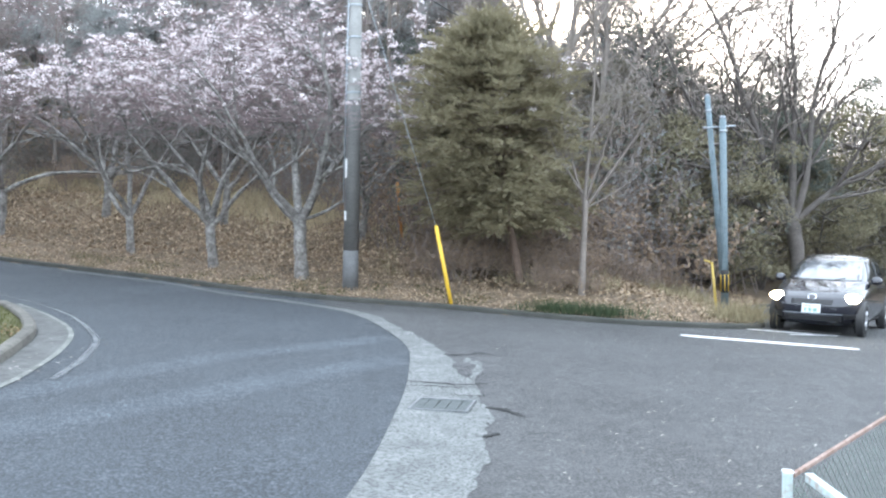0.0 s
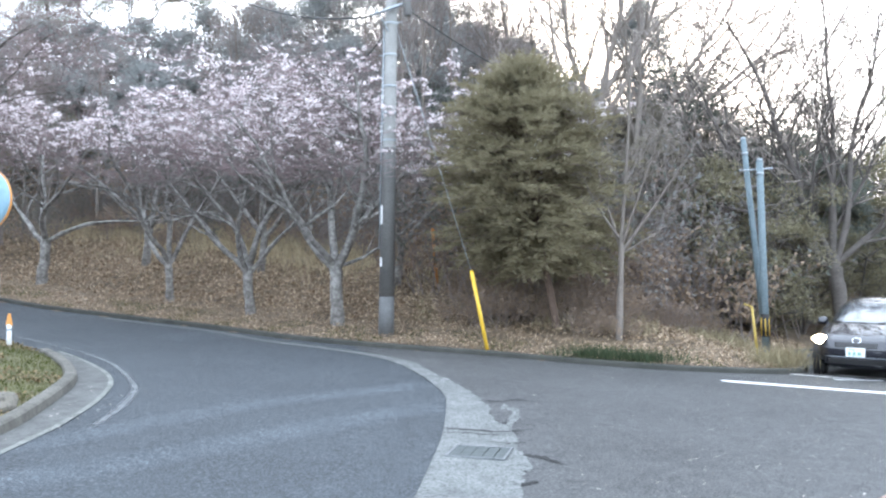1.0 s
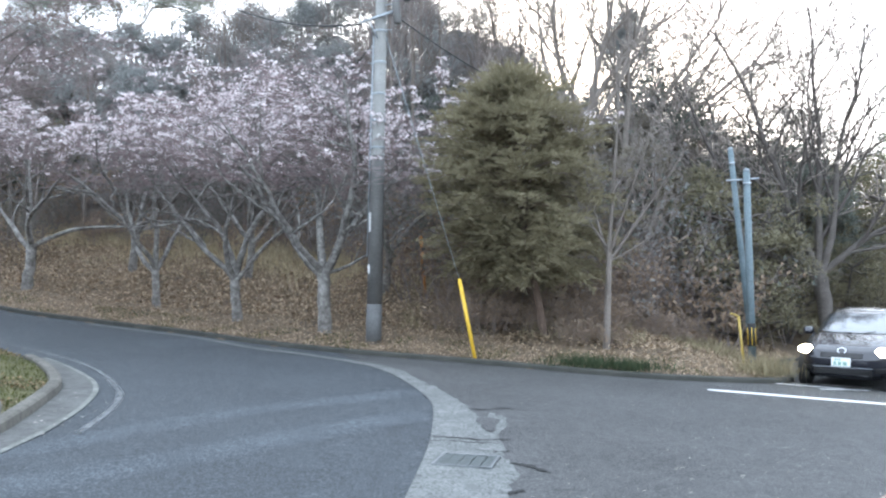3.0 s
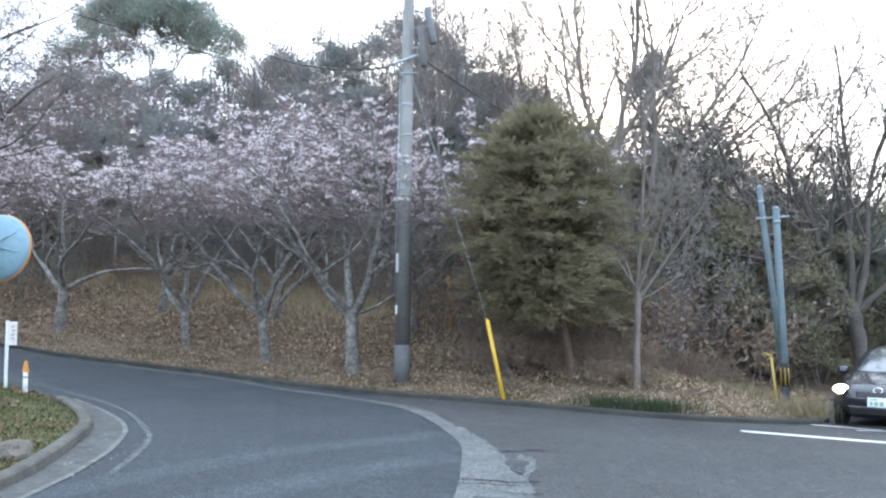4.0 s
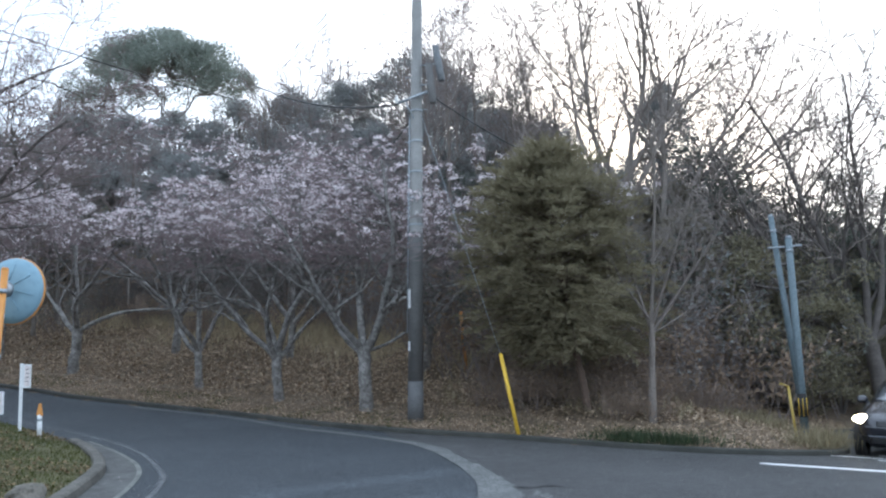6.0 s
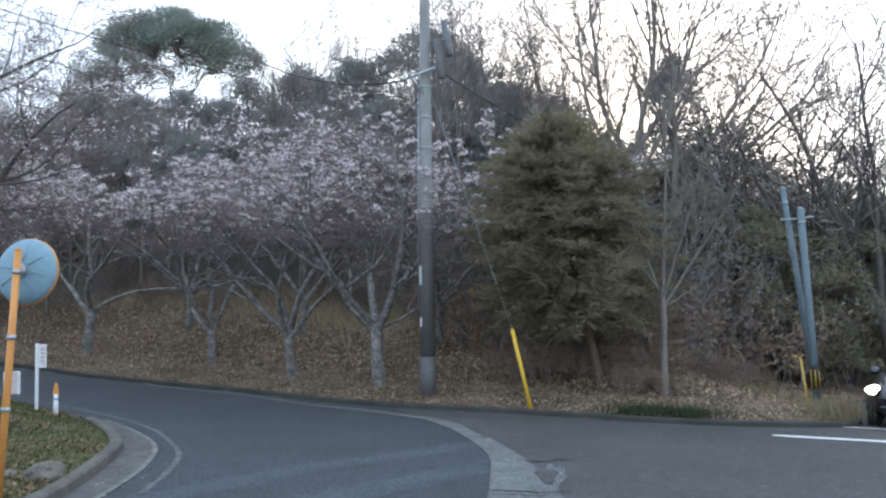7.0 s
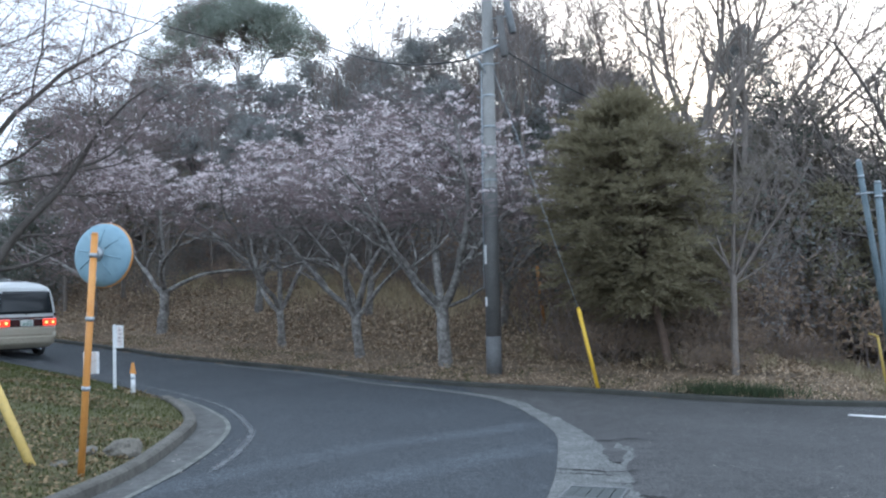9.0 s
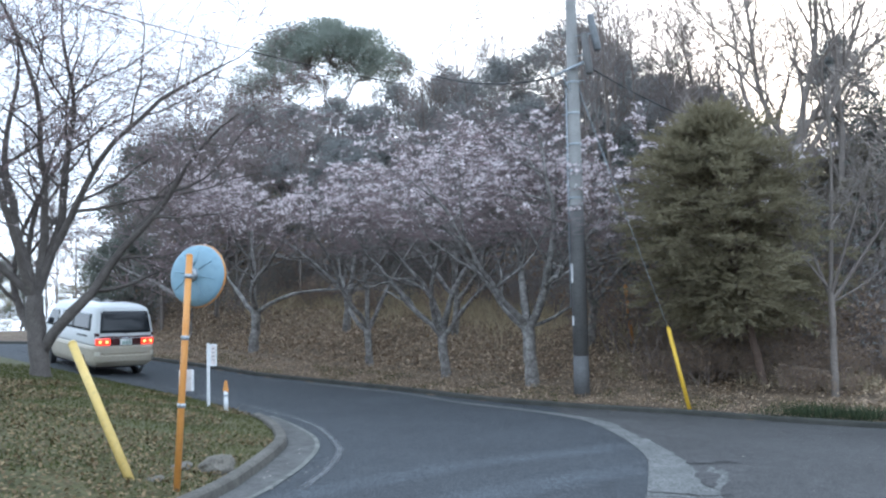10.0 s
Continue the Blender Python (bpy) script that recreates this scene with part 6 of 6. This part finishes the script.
M_TAIL_DARK = plain("tail_panel_dark_red", (0.05, 0.008, 0.01), 0.25)
M_PLATE = mat("number_plate_white", (0.7, 0.72, 0.7), (0.78, 0.8, 0.78), 8, 40, 0.5, 0.1, c3=(0.6, 0.62, 0.6))
M_PLATE_BAR = plain("number_plate_green", (0.22, 0.36, 0.31), 0.6)
M_TYRE = mat("tyre_rubber", (0.018, 0.018, 0.018), (0.03, 0.03, 0.03), 8, 40, 0.85, 0.3)
M_RIM = mat("wheel_silver", (0.4, 0.41, 0.42), (0.52, 0.53, 0.54), 8, 40, 0.35, 0.1, metal=0.7)
M_TRIM = plain("black_trim", (0.02, 0.02, 0.021), 0.5)
M_CHROME = plain("chrome", (0.75, 0.76, 0.78), 0.12, 1.0)
M_VAN = mat("van_paint_white", (0.56, 0.58, 0.58), (0.64, 0.66, 0.66), 1.2, 20, 0.3, 0.02, c3=(0.5, 0.5, 0.48))
M_BEIGE = mat("van_paint_beige", (0.4, 0.36, 0.28), (0.48, 0.43, 0.34), 1.5, 20, 0.35, 0.02, c3=(0.33, 0.29, 0.22))
M_VENT = plain("van_vent_dark", (0.05, 0.06, 0.06), 0.5)


def lathe(name, prof, axis_y, centre, material, parent, label="", n=32):
    """A turned form about the y axis: prof of (y, radius)."""
    v, f = [], []
    for y, r in prof:
        for k in range(n):
            a = 2 * math.pi * k / n
            v.append((centre[0] + r * math.cos(a), centre[1] + y * axis_y, centre[2] + r * math.sin(a)))
    m = len(prof)
    for i in range(m - 1):
        for k in range(n):
            f.append((i * n + k, i * n + (k + 1) % n, (i + 1) * n + (k + 1) % n, (i + 1) * n + k))
    f.append(tuple(range(n)))
    f.append(tuple((m - 1) * n + k for k in range(n)))
    return mesh_ob(name, v, f, material, parent, label, True)


def wheel(parent, x, y, r, s, spokes):
    w = lathe("wheel", [(-0.1, r * 0.5), (-0.1, r * 0.9), (-0.07, r), (0.05, r), (0.085, r * 0.93), (0.09, r * 0.72), (0.07, r * 0.68), (0.03, r * 0.66)], s, (x, y, r), M_TYRE, parent, "black tyre on a silver wheel")
    lathe("rim", [(0.0, r * 0.67), (0.072, r * 0.69), (0.078, r * 0.64), (0.045, r * 0.6), (0.04, r * 0.2), (0.06, r * 0.16), (0.062, 0.01)], s, (x, y, r), M_TRIM if spokes else M_RIM, w, "wheel disc")
    for k in range(spokes):
        a = 2 * math.pi * k / spokes + 0.3
        d = Vector((math.cos(a), 0, math.sin(a)))
        c = Vector((x, y + s * 0.066, r))
        tube("spoke", [c + d * r * 0.1, c + d * r * 0.64], [r * 0.1, r * 0.075], M_RIM, w, "silver spoke", 6)
    return w


def arch(parent, x, y, r, s, material=None):
    lathe("wheel_arch", [(-0.12, r * 1.16), (0.0, r * 1.18), (0.006, r * 1.12)], s, (x, y, r * 1.02), material or M_TRIM, parent, "dark wheel arch")


def number_plate(parent, x, z, s):
    p = box("number_plate", (0.012, 0.33, 0.165), (x, 0, z), M_PLATE, parent, "pale number plate with plain bars", bevel=0.004)
    for y0, w_, zz, h_ in ((-0.06, 0.12, 0.045, 0.022), (-0.1, 0.05, -0.025, 0.07), (-0.02, 0.06, -0.025, 0.07), (0.07, 0.07, -0.025, 0.07)):
        box("bar", (0.003, w_, h_), (x + s * 0.0075, y0, z + zz), M_PLATE_BAR, p, "green bar")
    return p


def hatchback():
    px, py, hd = 6.87, 16.85, Vector((-0.56, -0.83)).normalized()
    ang = math.degrees(math.atan2(hd.y, hd.x))
    cx, cy = px - hd.x * 1.87, py - hd.y * 1.87
    pitch = math.degrees(math.atan2(RZ(px, py) - RZ(cx - hd.x * 1.8, cy - hd.y * 1.8), 3.7))
    e = empty("hatchback_car", pose(cx, cy, RZ(cx, cy) + 0.004) @ pose(0, 0, 0, 0, -pitch, ang), "small black hatchback car with headlamps lit at the stop line", "car")
    low = Shell([(0.17, -1.66, 1.62, 0.70, 4), (0.26, -1.82, 1.76, 0.79, 4.2), (0.42, -1.875, 1.86, 0.84, 4.3), (0.56, -1.875, 1.875, 0.848, 4.3), (0.68, -1.865, 1.82, 0.848, 4.5), (0.78, -1.855, 1.66, 0.843, 4.6), (0.87, -1.84, 1.4, 0.83, 4.8), (0.94, -1.82, 1.15, 0.805, 5), (0.985, -1.79, 0.98, 0.775, 5), (1.0, -1.76, 0.9, 0.73, 5)])
    top = Shell([(0.95, -1.80, 1.0, 0.775, 4.6), (1.1, -1.765, 0.74, 0.738, 4.5), (1.25, -1.70, 0.46, 0.695, 4.2), (1.37, -1.60, 0.2, 0.645, 4.0), (1.45, -1.48, -0.03, 0.58, 3.6), (1.495, -1.3, -0.28, 0.45, 3.2), (1.515, -1.1, -0.5, 0.28, 2.6)])
    low.mesh("body", M_CAR, e, "glossy black body")
    top.mesh("cabin", M_CAR, e, "glossy black roof and pillars")
    top.patch_end("windscreen", -0.655, 0.655, 1.0, 1.4, 1, M_SCREEN, e, "windscreen reflecting the pale sky", shrink=0.16)
    top.patch_end("rear_window", -0.6, 0.6, 1.05, 1.36, -1, M_GLASS, e, shrink=0.1)
    for s in (-1, 1):
        top.patch_side("side_window", (-0.36, -0.38), (0.52, 0.02), 1.0, 1.36, s, M_GLASS, e, "dark side window")
        top.patch_side("side_window", (-1.35, -1.2), (-0.44, -0.45), 1.02, 1.36, s, M_GLASS, e, "dark side window")
        bm = bmesh.new()
        bmesh.ops.create_uvsphere(bm, u_segments=24, v_segments=14, radius=1.0)
        for v in bm.verts:
            v.co = Vector((v.co.x * 0.13, v.co.y * 0.19 * (1 - 0.25 * v.co.z), v.co.z * 0.095))
        bmesh.ops.rotate(bm, cent=(0, 0, 0), matrix=Matrix.Rotation(radians(-s * 34), 3, "Z") @ Matrix.Rotation(radians(s * 10), 3, "X"), verts=bm.verts)
        bmesh.ops.translate(bm, vec=(1.58, s * 0.64, 0.68), verts=bm.verts)
        hl = part("headlamp", bm, M_GLASS_CLEAR, e, "almond-shaped headlamp", True)
        bm = bmesh.new()
        bmesh.ops.create_uvsphere(bm, u_segments=20, v_segments=12, radius=0.085)
        bmesh.ops.translate(bm, vec=(1.66, s * 0.61, 0.675), verts=bm.verts)
        part("lamp", bm, M_LAMP, hl, "lit warm lamp", True)
        low.patch_end("fog_panel", s * 0.54, s * 0.76, 0.31, 0.4, 1, M_TRIM, e, "dark fog-lamp recess", 0.008)
        low.patch_side("turn_lamp", (1.42, 1.36), (1.6, 1.5), 0.66, 0.74, s, plain("amber_lamp", (0.7, 0.3, 0.06), 0.3) if s < 0 else bpy.data.materials["amber_lamp"], e, "amber side lamp", 0.006)
        m = Shell([(0.94, 0.42, 0.58, 0.07, 2.5), (0.98, 0.4, 0.62, 0.1, 2.6), (1.05, 0.41, 0.6, 0.1, 2.6), (1.09, 0.44, 0.56, 0.05, 2.5)]).mesh("door_mirror", M_CAR, e, "black door mirror", 24, 2)
        m.location = (0, s * 0.9, 0)
        tube("mirror_arm", [Vector((0.52, s * 0.78, 0.96)), Vector((0.5, s * 0.86, 0.98))], 0.025, M_TRIM, e, sides=8)
        for x in (-0.28, -1.0):
            tube("door_handle", [Vector((x, s * 0.852, 0.86)), Vector((x - 0.16, s * 0.85, 0.86))], 0.014, M_CAR, e, sides=8)
        for x in (1.2, -1.26):
            arch(e, x, s * 0.835, 0.29, s)
            wheel(e, x, s * 0.765, 0.29, s, 7)
        low.patch_side("sill", (-0.85, -0.85), (0.8, 0.8), 0.19, 0.25, s, M_TRIM, e, "dark sill", 0.004)
        tube("wiper", [Vector((top.end(0.1 * s + 0.1, 1.0, 1) + 0.02, 0.1 * s + 0.1, 1.0)), Vector((top.end(0.5 * s - 0.1, 1.05, 1) + 0.015, 0.5 * s - 0.1, 1.05))], 0.01, M_TRIM, e, sides=6)
    low.patch_end("grille", -0.36, 0.36, 0.57, 0.66, 1, M_TRIM, e, "dark slatted grille", 0.008)
    low.patch_end("lower_intake", -0.5, 0.5, 0.26, 0.36, 1, M_TRIM, e, "dark lower intake", 0.006)
    low.patch_end("chin_strip", -0.52, 0.52, 0.385, 0.4, 1, M_STEEL, e, "pale line under the bumper", 0.01)
    low.patch_end("tail_lamp", 0.6, 0.8, 0.75, 0.93, -1, M_TAIL_DARK, e)
    low.patch_end("tail_lamp", -0.6, -0.8, 0.75, 0.93, -1, M_TAIL_DARK, e)
    number_plate(e, low.end(0, 0.49, 1) + 0.018, 0.49, 1)
    c = Vector((low.end(0, 0.7, 1) + 0.02, 0, 0.7))
    pts = [c + Vector((-0.02 * math.sin(t), 0.075 * math.cos(t), 0.05 * math.sin(t))) for t in [2 * math.pi * k / 24 for k in range(25)]]
    tube("badge", pts, 0.009, M_CHROME, e, "plain chrome oval", 6)
    tube("antenna", [Vector((-0.3, 0, 1.5)), Vector((-0.45, 0, 1.68))], 0.005, M_TRIM, e, sides=5)
    return e


hatchback()


def van():
    rx, ry = -13.9, 21.05
    hd = Vector((-0.82, 0.57)).normalized()
    ang = math.degrees(math.atan2(hd.y, hd.x))
    cx, cy = rx + hd.x * 2.35, ry + hd.y * 2.35
    pitch = math.degrees(math.atan2(RZ(cx + hd.x * 1.5, cy + hd.y * 1.5) - RZ(cx - hd.x * 1.5, cy - hd.y * 1.5), 3.0))
    e = empty("van", pose(cx, cy, RZ(cx, cy) + 0.004) @ pose(0, 0, 0, 0, -pitch, ang), "white and beige passenger van with brake lamps lit on the road", "van")
    e.scale = (0.955, 0.955, 0.955)
    low = Shell([(0.28, -2.2, 2.2, 0.76, 12), (0.4, -2.33, 2.32, 0.825, 15), (0.6, -2.36, 2.35, 0.845, 16), (0.86, -2.355, 2.33, 0.846, 16)])
    up = Shell([(0.86, -2.355, 2.33, 0.846, 16), (1.05, -2.345, 2.24, 0.845, 16), (1.2, -2.325, 2.08, 0.838, 16), (1.6, -2.24, 1.62, 0.79, 15), (1.78, -2.18, 1.4, 0.755, 13), (1.88, -2.1, 1.22, 0.71, 11), (1.95, -1.96, 1.0, 0.6, 8), (1.985, -1.75, 0.8, 0.42, 6)])
    low.mesh("lower_body", M_BEIGE, e, "beige lower body")
    up.mesh("upper_body", M_VAN, e, "white upper body")
    up.patch_end("rear_window", -0.7, 0.7, 1.2, 1.79, -1, M_GLASS, e, "dark tinted rear window", shrink=0.08)
    up.patch_end("windscreen", -0.7, 0.7, 1.15, 1.72, 1, M_SCREEN, e, shrink=0.08)
    up.patch_end("tail_strip", -0.81, 0.81, 1.075, 1.115, -1, M_TAIL_DARK, e, "dark red strip", 0.01)
    up.patch_end("tail_panel", -0.42, 0.42, 0.87, 1.06, -1, M_TAIL_DARK, e, "dark panel behind the plate", 0.008)
    number_plate(e, up.end(0, 0.97, -1) - 0.022, 0.96, -1)
    tube("plate_lamp", [Vector((up.end(0, 1.06, -1) - 0.02, -0.14, 1.062)), Vector((up.end(0, 1.06, -1) - 0.02, 0.14, 1.062))], 0.014, M_CHROME, e, "chrome plate trim", 8)
    low.patch_end("bumper", -0.82, 0.82, 0.42, 0.6, -1, M_BEIGE, e, "beige rear bumper", 0.06)
    low.patch_end("tailgate_edge", -0.66, 0.66, 0.64, 0.65, -1, M_TRIM, e, "dark tailgate gap", 0.004)
    tube("tailgate_handle", [Vector((up.end(0, 1.19, -1) - 0.01, -0.03, 1.19)), Vector((up.end(0, 1.19, -1) - 0.01, 0.03, 1.19))], 0.014, M_TRIM, e, sides=8)
    for s in (-1, 1):
        t = up.patch_end("tail_lamp", s * 0.43, s * 0.8, 0.88, 1.055, -1, M_TAIL, e, "lit red tail lamp", 0.012)
        for y in (0.52, 0.7):
            lathe("bulb", [(0, 0.036), (0.01, 0.032), (0.014, 0.014)], 1, (0, 0, 0), M_TAIL_HOT, t, "bright brake bulb", 16).matrix_local = Matrix.Translation((up.end(y, 0.96, -1) - 0.014, s * y, 0.965)) @ pose(0, 0, 0, 0, 0, 90)
        up.patch_end("corner_lamp", s * 0.72, s * 0.81, 1.12, 1.2, -1, M_TAIL_DARK, e, "dark corner lamp", 0.01)
        up.patch_side("side_window", (-1.95, -1.9), (0.55, 0.5), 1.24, 1.7, s, M_GLASS, e, "long dark side window")
        up.patch_side("window_bar", (-0.62, -0.62), (-0.54, -0.54), 1.24, 1.7, s, M_TRIM, e, "black window bar", 0.014)
        up.patch_side("door_window", (0.68, 0.66), (1.72, 1.35), 1.2, 1.68, s, M_GLASS, e, "front door window")
        up.patch_side("vent", (-1.75, -1.75), (-0.95, -0.95), 1.07, 1.12, s, M_VENT, e, "dark side vent", 0.006)
        low.patch_side("side_moulding", (-2.1, -2.1), (2.1, 2.1), 0.72, 0.77, s, M_BEIGE, e, "beige moulding", 0.016)
        up.patch_side("door_gap", (0.6, 0.58), (0.615, 0.595), 0.9, 1.72, s, M_TRIM, e, "dark door gap", 0.003)
        low.patch_end("reflector", s * 0.7, s * 0.81, 0.6, 0.7, -1, plain("reflector_pale", (0.6, 0.58, 0.5), 0.3) if s < 0 else bpy.data.materials["reflector_pale"], e, "pale bumper end", 0.02)
        up.patch_end("headlamp", s * 0.5, s * 0.8, 0.88, 1.02, 1, M_GLASS, e)
        m = box("door_mirror", (0.1, 0.16, 0.22), (1.75, s * 0.98, 1.3), M_TRIM, e, "black door mirror", None, 0.03)
        for x in (1.45, -1.25):
            arch(e, x, s * 0.835, 0.31, s)
            wheel(e, x, s * 0.76, 0.31, s, 0)
    bm = bmesh.new()
    bm_box(bm, (3.8, 1.3, 0.2), (0, 0, 0.3), None, 0.03)
    part("underbody", bm, M_TRIM, e, "dark underbody")
    for x, l in ((-0.9, 0.75), (0.1, 0.7)):
        box("roof_glass", (l, 0.7, 0.02), (x, 0, 1.982), M_GLASS, e, "dark roof glass", None, 0.008)
    for s in (-1, 1):
        up.patch_side("roof_glass", (-0.75, -0.75), (-0.45, -0.45), 1.8, 1.94, s, M_GLASS, e, "dark wrapped roof glass", 0.004)
    tube("exhaust", [Vector((-2.1, -0.4, 0.26)), Vector((-2.38, -0.4, 0.25))], 0.03, M_STEEL, e, sides=10)
    return e


van()
